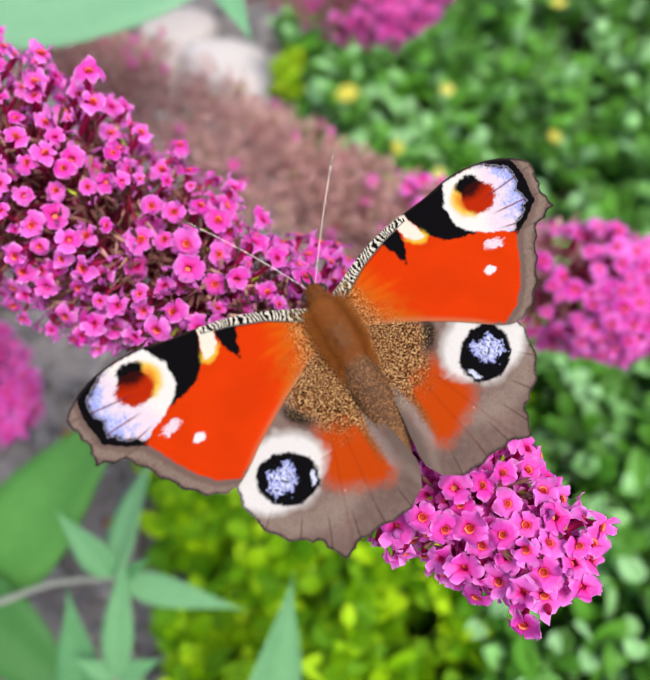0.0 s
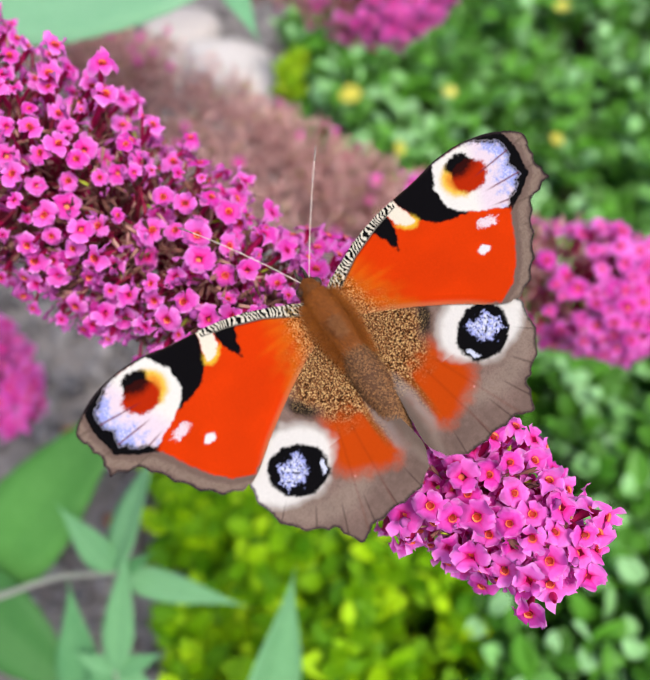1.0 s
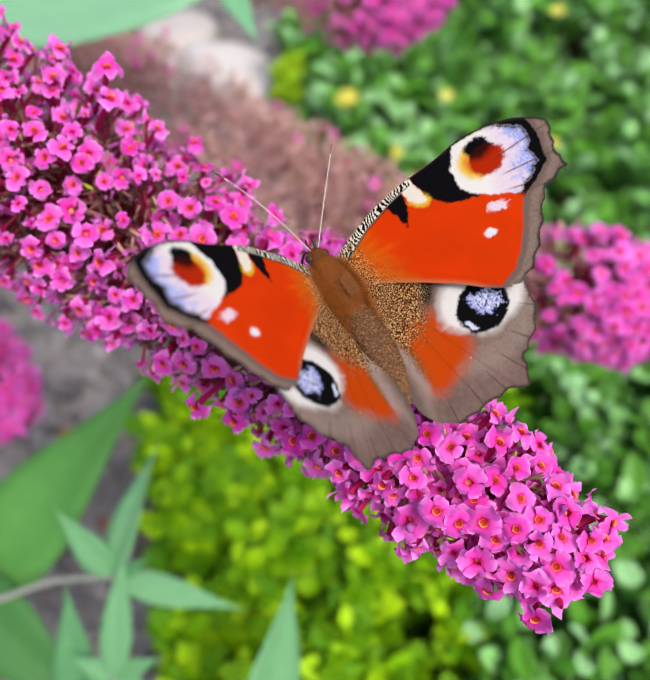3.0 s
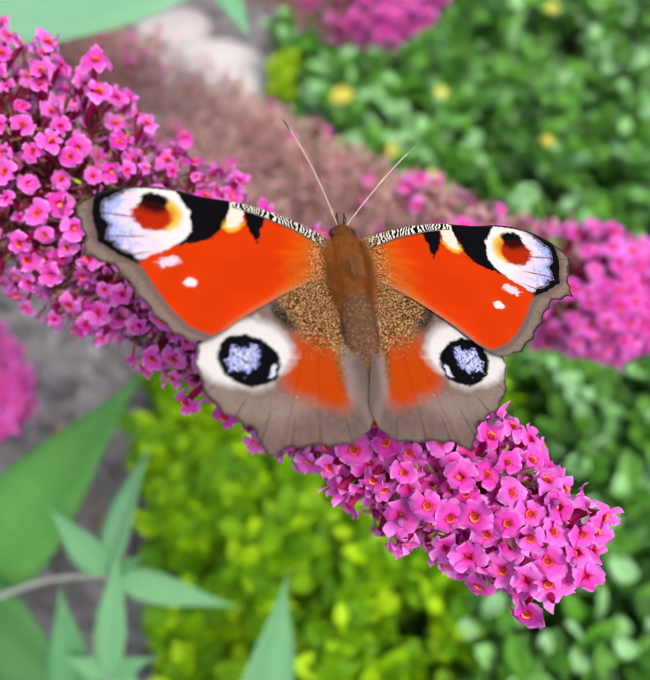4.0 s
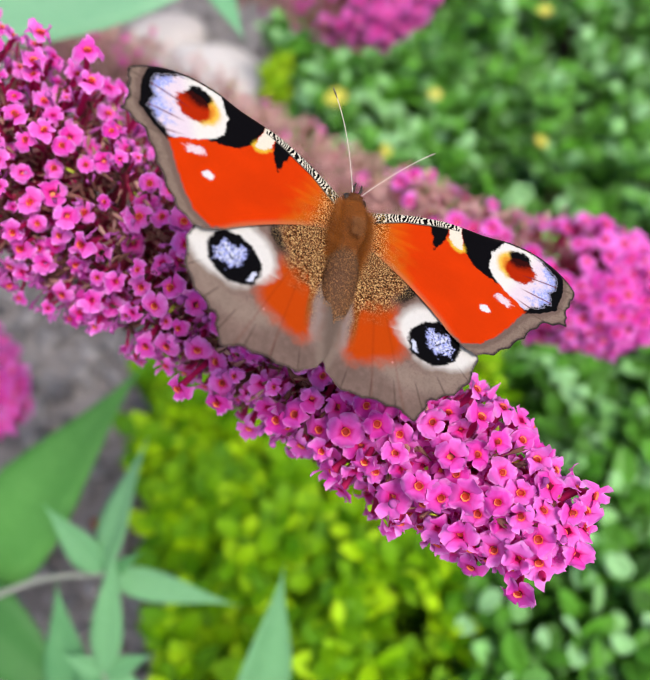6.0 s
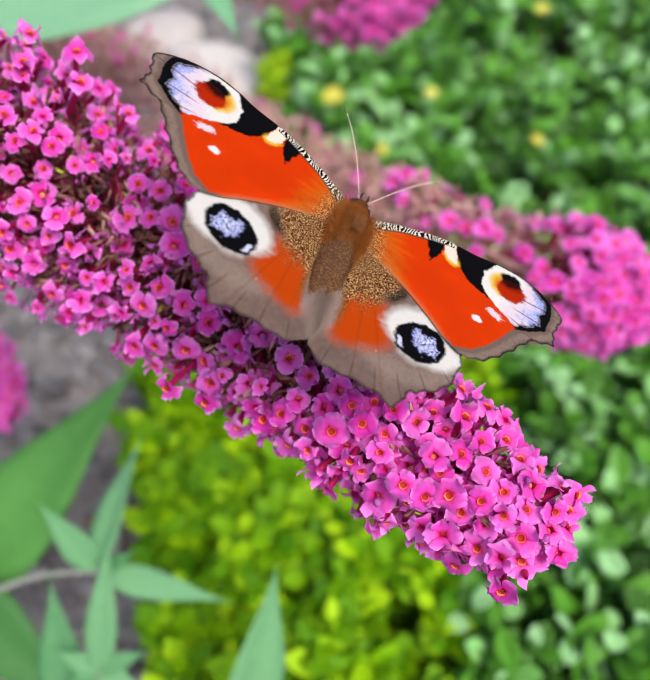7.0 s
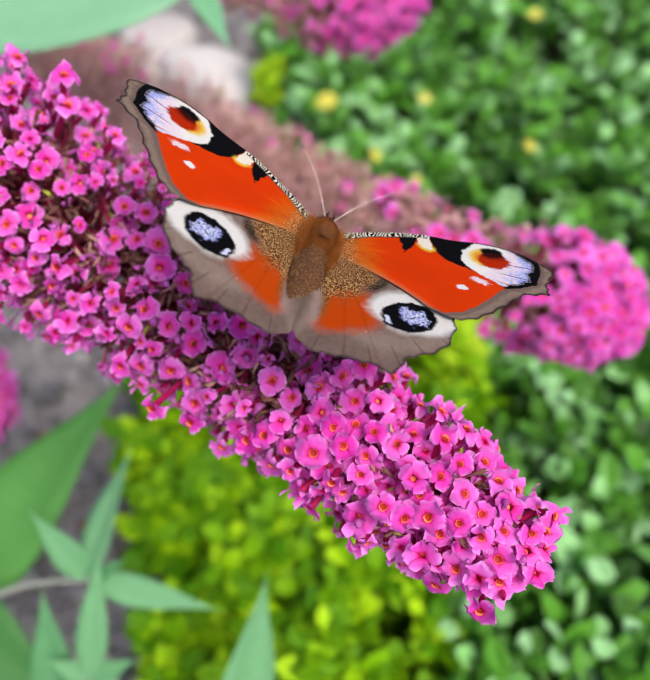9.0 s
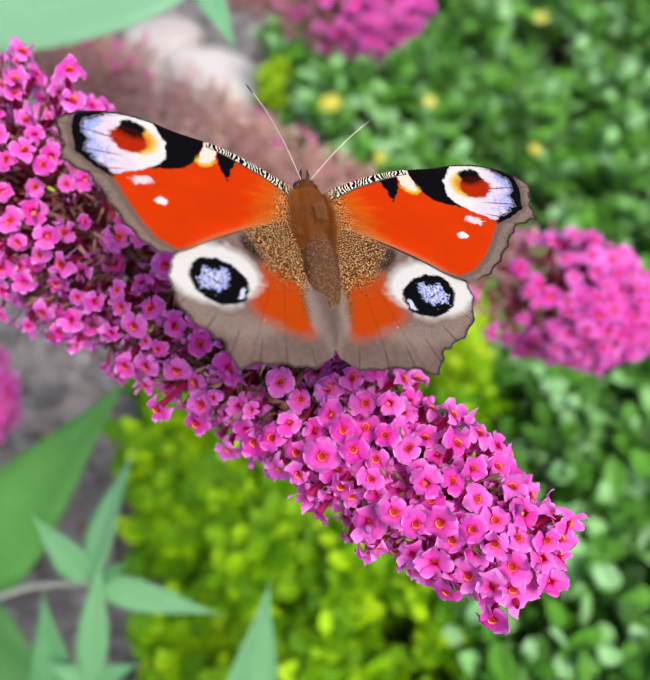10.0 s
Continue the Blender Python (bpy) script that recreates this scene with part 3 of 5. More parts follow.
def fore_colours(x, y, edge):
    j = cloudy(x, y, 1.6, 1) - 0.5
    k = cloudy(x, y, 5.0, 2) - 0.5
    speck = cloudy(x, y, 10.0, 3)
    wx, wy = x + 0.25 * j + 0.18 * k, y + 0.25 * (cloudy(x, y, 1.6, 9) - 0.5) + 0.18 * (cloudy(x, y, 5, 8) - 0.5)
    n = len(x)
    col = np.tile(np.array(SCARLET[:3]), (n, 1)) * (0.93 + 0.14 * cloudy(x, y, 0.5, 4))[:, None]
    # golden dusting towards the root
    root = 1 - ramp(x + 0.35 * (y + 1) + 1.6 * j, 1.8, 7.0)
    col = lay(col, rgb(206, 108, 20), root * 0.8)
    dusted = (1 - ramp(x + 0.3 * y + 1.2 * j, 1.0, 4.6)) * 0.8
    streak = cloudy(np.arctan2(y - 1.5, x + 2.0) * 14, np.hypot(x + 2.0, y - 1.5) * 0.25, 1.0, 6)
    col = lay(col, rgb(240, 134, 14), (1 - ramp(x + 0.25 * y - 3.0 * (streak - 0.5), 3.4, 6.8)) * ramp(streak, 0.1, 0.9) * 0.24)
    col = lay(col, rgb(176, 122, 70), (1 - ramp(x + 0.3 * y, 0.3, 2.8)) * 0.6)
    # taupe margin
    field = np.array(((-1, 9), (23.6, 9), (25.2, 5.4), (25.4, 2.8), (24.8, 0.2), (23, -1.1), (21.3, -1.7), (20.3, -3.2), (19.4, -4.8), (18, -6.9), (16.2, -8.7), (14, -9.6), (10, -7.0), (-1, -1)))
    d, _, _ = to_poly(field, wx, wy)
    col = lay(col, lighten(TAUPE, 0.85), 1 - ramp(d, -0.12, 0.18))
    col = lay(col, rgb(170, 148, 132), (1 - ramp(np.abs(d + 1.1), 0.2, 0.7)) * 0.5)
    col = lay(col, rgb(110, 88, 72), (1 - ramp(d, -0.5, 0)) * (speck > 0.55) * 0.3)
    # black costal patch, cream bar, small black bar
    d, _, _ = to_poly(np.array(((10.8, 8), (11.6, 4.8), (12.2, 2.9), (13.2, 1.8), (14.6, 1.1), (17, 0.4), (17.5, 4), (18.5, 8))), wx, wy)
    col = lay(col, BLACK, ramp(d, -0.1, 0.12))
    d, _, _ = to_poly(np.array(((9.7, 7), (11.1, 7), (11.6, 4.8), (12.1, 3.1), (11.5, 2.7), (10.5, 3.2), (9.8, 4.1))), wx, wy)
    col = lay(col, YELLOW, ramp(d, -0.5, 0.1) * 0.9 * (1 - ramp(y, 3.6, 4.4)))
    col = lay(col, CREAM, ramp(d + (y - 3.6) * 0.25, 0.0, 0.35) * ramp(d, -0.05, 0.15))
    d, _, _ = to_poly(np.array(((6.9, 7), (9.75, 7), (9.7, 4.8), (9.4, 3.2), (8.4, 1.6), (8.0, 3.4), (7.4, 4.7))), wx, wy)
    col = lay(col, BLACK, ramp(d, -0.12, 0.15))
    # the eye
    d, _, _ = to_poly(np.array(((17.0, 7.3), (20, 7.35), (23.2, 6.7), (25.0, 5.2), (25.3, 2.9), (24.7, 0.2), (22.8, -1.3), (20.9, -1.8), (18.8, -0.7), (16.6, 0.6), (15.3, 2.3), (15.5, 5.0))), wx, wy)
    scallop = np.abs(np.sin(np.arctan2(y - 2.8, x - 19.0) * 3.6 + 0.5))
    rim = 0.16 + (0.42 + 0.75 * (1 - scallop) ** 2) * ramp(x - 0.15 * y, 20.6, 23.4) + 0.25 * np.maximum(0, k) * ramp(x, 21.5, 23)
    col = lay(col, BLACK, ramp(d, -0.1, 0.1) * ramp(x, 19.5, 21.5))
    col = lay(col, BLACK, ramp(to_poly(field, wx, wy)[0], -0.2, -0.08) * ramp(x, 20.6, 21.4) * (d < 0.2) * (y > -2.2))
    col = lay(col, rgb(252, 247, 240), ramp(d - rim, -0.12, 0.15))
    inner_eye = ramp(d - rim, -0.1, 0.12)
    col = lay(col, rgb(246, 222, 240), inner_eye * ramp(x - 0.45 * y, 17.6, 19.6) * 0.8)
    blue = inner_eye * ramp(x + 2.2 * j + 1.6 * k - 0.25 * (y - 3), 21.6, 23.6)
    col = lay(col, rgb(158, 172, 248), blue * 0.9)
    col = lay(col, rgb(236, 236, 254), blue * (speck > 0.62) * 0.8)
    fray = 0.45 * k + 0.3 * (speck - 0.5)
    col = lay(col, BLACK, inner_eye * ramp(x, 20.4, 22.4) * (1 - ramp(d - rim + fray, 0.0, 0.42)) * 0.95)
    col = lay(col, BLACK, inner_eye * ramp(x, 20.6, 22.6) * ramp(speck, 0.56, 0.7) * (1 - ramp(d - rim, 0.3, 0.9)) * 0.6)
    e = np.hypot((wx - 18.7) / 2.5, (wy - 4.1) / 2.35) + 0.12 * k
    side_in = 1 - ramp(x - 0.3 * (y - 4), 18.4, 20.4)
    col = lay(col, YELLOW, (1 - ramp(e, 0.70, 1.06)) * inner_eye * side_in * 0.95)
    col = lay(col, rgb(240, 120, 16), (1 - ramp(e, 0.48, 0.74)) * inner_eye * side_in * 0.7)
    e = np.hypot((wx - 19.6) / 2.15, (wy - 3.7) / 1.9) + 0.10 * k
    col = lay(col, MAROON, 1 - ramp(e, 0.82, 1.05))
    e = np.hypot((wx - 19.4 + 0.15 * (wy - 5)) / 1.6, (wy - 5.45) / 1.15)
    col = lay(col, BLACK, 1 - ramp(e + 0.2 * k, 0.72, 1.12))
    col = lay(col, rgb(60, 10, 6), (1 - ramp(e, 0.8, 1.75)) * ramp(inner_eye, 0.5, 1.0) * (np.hypot((wx - 19.6) / 2.15, (wy - 3.7) / 1.9) < 0.95) * 0.75)
    line = veins(x, y, 8.0, 2.6, (3.0, -6.5, -15.0), 0.13, (11.6, 13.6))
    col = lay(col, rgb(120, 40, 60), line * inner_eye * 0.8)
    # two pale spots
    e = np.hypot((wx - 15.96 + 0.3 * (wy + 3.8)) / 0.78, (wy + 3.8) / 0.62)
    col = lay(col, WHITE, 1 - ramp(e, 0.75, 1.05))
    e = np.hypot((wx - 18.0 + 0.5 * (wy + 1.6)) / 1.25, (wy + 1.6) / 0.72)
    col = lay(col, rgb(250, 226, 236), (1 - ramp(e + 0.5 * k, 0.7, 1.05)) * np.where(speck > 0.25, 1.0, 0.4))
    # hatched front edge
    top = np.interp(x, [p[0] for p in FORE_EDGE[:9]], [p[1] for p in FORE_EDGE[:9]])
    depth = top - y
    band = 1.35 - 0.05 * x
    front = (1 - ramp(depth, band - 0.1, band + 0.08)) * (x < 10.95)
    col = lay(col, BLACK, (1 - ramp(depth, band + 0.05, band + 0.3)) * (x < 8) * 0.8)
    hatch = np.sin((x + 0.35 * depth * np.sin(x * 1.3 + 1.0)) * 14.5 + 1.8 * np.sin(x * 2.3) + 5.0 * j + 3.0 * k)
    col = lay(col, CREAM, front)
    col = lay(col, BLACK, front * np.maximum(ramp(hatch, -0.45, 0.1), 1 - ramp(band - depth, 0.02, 0.2)))
    col = lay(col, UMBER, (1 - ramp(depth, 0.03, 0.22)) * (x > 10.9))
    # veins and dark rim
    col = lay(col, UMBER, veins(x, y, 4, 2, (4, -4, -12, -20, -28, -36), 0.16, (17, 19)) * 0.35 * (to_poly(field, x, y)[0] < 0))
    col = lay(col, rgb(46, 38, 42), (1 - ramp(edge + 0.2 * k, 0.08, 0.40)) * ramp(x, 14.5, 17.5) * 0.9)
    # soft fringe along the rear edge, its pale colour also offsets the shade there
    rear = (1 - ramp(edge, 0.05, 0.75)) * (1 - ramp(x, 11.5, 14.0)) * (y < 0.5)
    col = lay(col, rgb(206, 128, 84), rear * 0.65)
    return col, dusted


def lighten(c, f):
    return tuple(v * f for v in c[:3]) + (1.0,)


def hind_colours(x, y, edge):
    j = cloudy(x, y, 1.4, 11) - 0.5
    k = cloudy(x, y, 5.0, 12) - 0.5
    speck = cloudy(x, y, 10.0, 13)
    wx, wy = x + 0.3 * j + 0.25 * k, y + 0.3 * (cloudy(x, y, 1.4, 19) - 0.5) + 0.25 * (cloudy(x, y, 5, 18) - 0.5)
    n = len(x)
    col = np.tile(np.array(TAUPE[:3]), (n, 1)) * (0.66 + 0.42 * cloudy(x, y, 0.45, 14) + 0.22 * cloudy(x, y, 1.7, 15))[:, None]
    col = lay(col, rgb(176, 156, 142), (1 - ramp(np.abs(np.hypot(x - 8.5, y + 6.5) - 6.6), 0.4, 2.2)) * ramp(-y, 8, 11) * 0.45)
    col = lay(col, rgb(104, 84, 72), (speck > 0.6) * 0.25 + 0 * x)
    # rust field
    d, _, _ = to_poly(np.array(((5.4, -4.6), (1.6, -4.4), (0.2, -7), (-0.3, -12.6), (1.2, -13.6), (3.2, -13.2), (5.8, -12.0), (7.4, -10.4), (7.3, -8.6), (6.2, -7.0))), wx, wy)
    col = lay(col, RUST, ramp(d + 0.6 * j, -1.0, 1.3))
    # pale halo round the eye
    a = np.arctan2(y + 7.6, x - 10.4)
    reach = 4.55 + 0.75 * np.cos(a - 1.7) + 0.35 * np.cos(2 * a - 0.6)
    reach += 1.3 * np.exp(-((a - 0.2) / 0.8) ** 2) - 1.0 * np.exp(-((a + 2.57) / 0.5) ** 2)
    r = np.hypot(x - 10.4, y + 7.6) / reach
    halo = 1 - ramp(r + 0.12 * j, 0.80, 1.12)
    col = lay(col, rgb(248, 243, 238), halo * (0.95 - 0.7 * ramp(-y, 9.2, 12.0)))
    col = lay(col, rgb(170, 156, 146), halo * ramp(r, 0.82, 1.0) * 0.6)
    # golden brown dusting near the root
    root = 1 - ramp(np.hypot(x - 0.4, (y - 0.5) * 0.85) + 1.4 * j, 3.6, 7.8)
    strip = (1 - ramp(np.abs(x - 0.75), 0.3, 0.9)) * (1 - ramp(-y, 8.5, 13)) * 0.75
    dusted = np.minimum(1, root * 1.15 + 0.35 * strip)
    root = np.maximum(root, strip)
    col = lay(col, rgb(146, 80, 26), np.minimum(1, root * 1.3) * 0.9)
    # dark smudge above the eye
    c, s = math.cos(1.0), math.sin(1.0)
    u, v = (wx - 6.3) * c + (wy + 2.7) * s, -(wx - 6.3) * s + (wy + 2.7) * c
    col = lay(col, rgb(30, 24, 26), 1 - ramp(np.hypot(u / 2.4, v / 1.0), 0.3, 1.15))
    # the eye
    c, s = math.cos(0.55), math.sin(0.55)
    u, v = (wx - 10.45) * c + (wy + 7.65) * s, -(wx - 10.45) * s + (wy + 7.65) * c
    col = lay(col, BLACK, 1 - ramp(np.hypot(u / 3.35, v / 2.75), 0.93, 1.06))
    e = np.hypot((u - 0.5) / 1.6, v / 1.7) + 0.7 * j + 0.5 * k
    col = lay(col, LILAC, (1 - ramp(e, 0.8, 1.0)) * np.where(speck > 0.66, 0.05, 1.0))
    col = lay(col, rgb(236, 238, 255), (1 - ramp(e, 0.45, 0.95)) * ramp(cloudy(x, y, 7.0, 16), 0.45, 0.6))
    col = lay(col, BLACK, (1 - ramp(e, 0.3, 0.9)) * ramp(cloudy(x, y, 5.0, 17), 0.68, 0.78) * 0.85)
    e = np.hypot((u + 2.65) / 0.28, (v - 0.1) / 0.95)
    col = lay(col, rgb(226, 230, 255), 1 - ramp(e, 0.75, 1.1))
    col = lay(col, rgb(226, 150, 140), 1 - ramp(np.hypot(x - 6.0, y + 11.8), 0.07, 0.17))
    # inner fold, veins and rim
    fold = -0.6 + 0.8 * ramp(-y, 3.0, 9.0) - 1.0 * ramp(-y, 11.5, 16.5) + 0.3 * j
    col = lay(col, rgb(140, 121, 110), (1 - ramp(x - fold, -0.5, 0.3)) * ramp(-y, 3.5, 7.0) * 0.8)
    col = lay(col, rgb(96, 80, 72), (1 - ramp(x - fold, -1.6, -0.6)) * ramp(-y, 4, 8) * 0.6)
    col = lay(col, rgb(84, 66, 58), (1 - ramp(np.abs(x - fold - 0.2), 0.05, 0.25)) * ramp(-y, 3.5, 7.0) * (1 - ramp(-y, 10, 13)) * 0.5)
    col = lay(col, rgb(164, 146, 140), (1 - ramp(np.abs(x - fold + 0.1), 0.1, 0.9)) * ramp(-y, 4.5, 6.5) * (1 - ramp(-y, 11.5, 14)) * 0.75)
    col = lay(col, rgb(60, 44, 38), veins(x, y, 3, 0, (-42, -55, -66, -76, -86, -97), 0.13, (13.5, 16)) * 0.55)
    col = lay(col, rgb(120, 40, 14), veins(x, y, 2, 0, (-70, -82), 0.2, (4, 8)) * 0.18)
    col = lay(col, rgb(58, 46, 48), (1 - ramp(edge + 0.2 * k, 0.10, 0.42)) * ramp(-y, 3, 5) * ramp(x, -0.5, 1.5) * 0.85)
    return col, dusted


def wing_material():
    """Scales: the laid-down pattern, with a fine dark and golden dusting where its alpha says so."""
    m = bpy.data.materials.new("scaled_wing")
    m.use_nodes = True
    n, link = m.node_tree.nodes, m.node_tree.links.new
    b = n["Principled BSDF"]
    at = n.new("ShaderNodeAttribute")
    at.attribute_name = "pattern"
    co = n.new("ShaderNodeTexCoord")
    ns = n.new("ShaderNodeTexNoise")
    ns.inputs["Scale"].default_value, ns.inputs["Detail"].default_value = 9000, 3
    link(co.outputs["Object"], ns.inputs["Vector"])
    dust = n.new("ShaderNodeTexNoise")
    dust.inputs["Scale"].default_value, dust.inputs["Detail"].default_value, dust.inputs["Roughness"].default_value = 6800, 2, 0.6
    link(co.outputs["Object"], dust.inputs["Vector"])
    colour = at.outputs["Color"]
    for a, z, paint in ((0.49, 0.56, rgb(34, 18, 8)), (0.47, 0.38, rgb(246, 204, 140))):
        mask = n.new("ShaderNodeMapRange")
        mask.inputs["From Min"].default_value, mask.inputs["From Max"].default_value = a, z
        link(dust.outputs[0], mask.inputs["Value"])
        amount = n.new("ShaderNodeMath"); amount.operation = "MULTIPLY"
        link(mask.outputs[0], amount.inputs[0]); link(at.outputs["Alpha"], amount.inputs[1])
        lain = n.new("ShaderNodeMix"); lain.data_type = "RGBA"
        lain.inputs["B"].default_value = paint
        link(amount.outputs[0], lain.inputs["Factor"]); link(colour, lain.inputs["A"])
        colour = lain.outputs["Result"]
    mr = n.new("ShaderNodeMapRange")
    mr.inputs["To Min"].default_value, mr.inputs["To Max"].default_value = 0.52, 0.78
    link(ns.outputs[0], mr.inputs["Value"])
    mx = n.new("ShaderNodeMix"); mx.data_type, mx.blend_type = "RGBA", "MULTIPLY"
    mx.inputs["Factor"].default_value = 1.0
    link(colour, mx.inputs["A"]); link(mr.outputs[0], mx.inputs["B"])
    link(mx.outputs["Result"], b.inputs["Base Color"])
    bp = n.new("ShaderNodeBump")
    bp.inputs["Strength"].default_value, bp.inputs["Distance"].default_value = 0.25, 0.00004
    link(ns.outputs[0], bp.inputs["Height"]); link(bp.outputs[0], b.inputs["Normal"])
    b.inputs["Roughness"].default_value = 0.8
    b.inputs["Specular IOR Level"].default_value = 0.05
    return m


WING = wing_material()


def wing_mesh(name, side, outline, colours, hind, step=0.08):
    """A thin wing on a fine net of cells, its edge drawn to the outline; mm in, metres out."""
    lo, hi = outline.min(0) - step, outline.max(0) + step
    xs, ys = np.arange(lo[0], hi[0], step), np.arange(lo[1], hi[1], step)
    gx, gy = np.meshgrid(xs, ys)
    d, nx, ny = to_poly(outline, gx.ravel(), gy.ravel())
    gx, gy = gx.ravel(), gy.ravel()
    w, h = len(xs), len(ys)
    idx = np.arange(w * h).reshape(h, w)
    quads = np.stack([idx[:-1, :-1], idx[:-1, 1:], idx[1:, 1:], idx[1:, :-1]], -1).reshape(-1, 4)
    quads = quads[(d[quads] > -0.5 * step).all(1)]
    snap = d < 0.5 * step
    gx, gy = np.where(snap, nx, gx), np.where(snap, ny, gy)
    used = np.unique(quads)
    remap = -np.ones(w * h, int)
    remap[used] = np.arange(len(used))
    quads = remap[quads]
    x, y, edge = gx[used], gy[used], np.maximum(d[used], 0)
    col, dusted = colours(x, y, edge)
    col = np.clip(col, 0, 1)
    # gentle camber and raised ribs
    ribs = veins(x, y, 0, 1, (12, 4, -4, -12, -20, -28, -36) if not hind else (-20, -35, -48, -60, -72, -84), 0.3, (2, 6))
    z = 0.012 * ribs + 0.22 * np.sin(np.clip(np.hypot(x, y) / 24, 0, 1.1) * math.pi) + 0.08 * np.sin(x * 0.55 + y * 0.4) * ramp(np.hypot(x, y), 3, 12)
    z = z + (0.08 if hind else 0.0)
    if not hind:
        # the rear margin curls down on to the hindwing
        z = z - 0.34 * (1 - ramp(edge, 0.0, 1.3)) * (1 - ramp(x, 12.0, 14.5)) * (y < 0.5)
    if hind:
        z = z + 0.8 * (1 - ramp(x, -1.2, 0.5)) * ramp(-y, 2.5, 7) * (1 - 0.6 * ramp(-y, 11, 16))
    n = len(x)
    top = np.stack([side * x, y, z], 1) / 1000
    low = np.stack([side * x, y, z - 0.035], 1) / 1000
    edges = np.concatenate([quads[:, [0, 1]], quads[:, [1, 2]], quads[:, [2, 3]], quads[:, [3, 0]]])
    key = set(map(tuple, edges.tolist()))
    rim = [(a, b) for a, b in key if (b, a) not in key]
    faces = [tuple(q) for q in quads.tolist()] + [tuple(i + n for i in q[::-1]) for q in quads.tolist()] + [(b, a, a + n, b + n) for a, b in rim]
    if side < 0:
        faces = [f[::-1] for f in faces]
    me = mesh_of(name, np.concatenate([top, low]).tolist(), faces, [WING])
    normals = np.zeros(6 * n)
    me.vertex_normals.foreach_get("vector", normals)
    normals = normals.reshape(-1, 3)
    near = edge < 1.6 * step
    normals[:n][near], normals[n:][near] = (0, 0, 1), (0, 0, -1)
    me.normals_split_custom_set_from_vertices(normals.tolist())
    at = me.color_attributes.new("pattern", "FLOAT_COLOR", "POINT")
    under = np.tile(np.array(rgb(38, 30, 28)[:3]), (n, 1)) * (0.7 + 0.6 * cloudy(x, y, 3, 21))[:, None]
    under = np.where((edge < 0.05)[:, None], col, under)
    c = np.ones((2 * n, 4))
    c[:n, :3], c[n:, :3] = col, under
    c[:n, 3], c[n:, 3] = dusted, 0
    at.data.foreach_set("color", c.ravel())
    return me


FUR_GOLD = material("golden_brown_fur", rgb(116, 60, 8), rgb(180, 104, 26), 0.7, 2500, 0.4)
FUR_BROWN = material("brown_fur", rgb(104, 52, 6), rgb(172, 96, 20), 0.7, 2500, 0.4)
TAN_FUR = material("tan_fur", rgb(116, 68, 28), rgb(156, 100, 52), 0.7, 2500, 0.4)
BODY = material("brown_body", rgb(84, 46, 14), rgb(126, 74, 28), 0.75, 3000, 0.5)
BELLY = material("dark_brown_body", rgb(62, 38, 22), rgb(104, 66, 38), 0.75, 3000, 0.5)
GREY_FUR = material("grey_brown_fur", rgb(40, 24, 14), rgb(186, 132, 82), 0.7, 2500, 0.4)
HORN = material("dark_horn", rgb(30, 24, 22), rgb(70, 56, 48), 0.4, 2000, 0.2)
FEELER = material("pale_ringed_feeler", rgb(190, 168, 156), rgb(250, 240, 228), 0.5, 3000, 0.2)


def blob(rows, sides=20):
    """A body of round rings: rows of y, centre z, half width, half height, in mm."""
    verts, faces = [], []
    for y, z, a, b in rows:
        for k in range(sides):
            t = 2 * math.pi * k / sides
            verts.append((a * math.cos(t) / 1000, y / 1000, (z + b * math.sin(t)) / 1000))
    for i in range(len(rows) - 1):
        for k in range(sides):
            p, q = i * sides + k, i * sides + (k + 1) % sides
            faces.append((p, p + sides, q + sides, q))
    faces.append(tuple(range(sides)))
    n = (len(rows) - 1) * sides
    faces.append(tuple(range(n + sides - 1, n - 1, -1)))
    return verts, faces


def smooth_rows(rows, n):
    return [tuple(curve_point(rows, k / n)) for k in range(n + 1)]


def fur(rows, count, length, seed, lift, spread=0.35, span=(-0.45, 3.59), wide=0.018, comb=1.0):
    """Fine hairs over the upper side of a body, combed towards the tail."""
    rnd = random.Random(seed)
    verts, faces = [], []
    for _ in range(count):
        y, z, a, b = curve_point(rows, rnd.random())
        t = rnd.uniform(*span)
        p = Vector((a * math.cos(t), y, z + b * math.sin(t)))
        out = Vector((math.cos(t) / max(a, 0.2), 0, math.sin(t) / max(b, 0.2))).normalized()
        d = (Vector((rnd.gauss(0, spread), -comb + rnd.gauss(0, spread), 0)) + out * lift * rnd.uniform(0.4, 1.4)).normalized()
        s = length * rnd.uniform(0.6, 1.3)
        x = d.cross(out).normalized() * wide
        o = len(verts)
        q = p + d * s * 0.55 + out * 0.1
        for c in (p - x, p + x, q + x * 0.7, q - x * 0.7, p + d * s):
            verts.append(c / 1000)
        faces += [(o, o + 1, o + 2, o + 3), (o + 3, o + 2, o + 4)]
    return verts, faces


def feeler_pose(side, inward):
    """An antenna's pose on the head, in degrees swung inward."""
    return pose(side * 0.0005, 0.0080, 0.0009, 0, 0, side * inward)


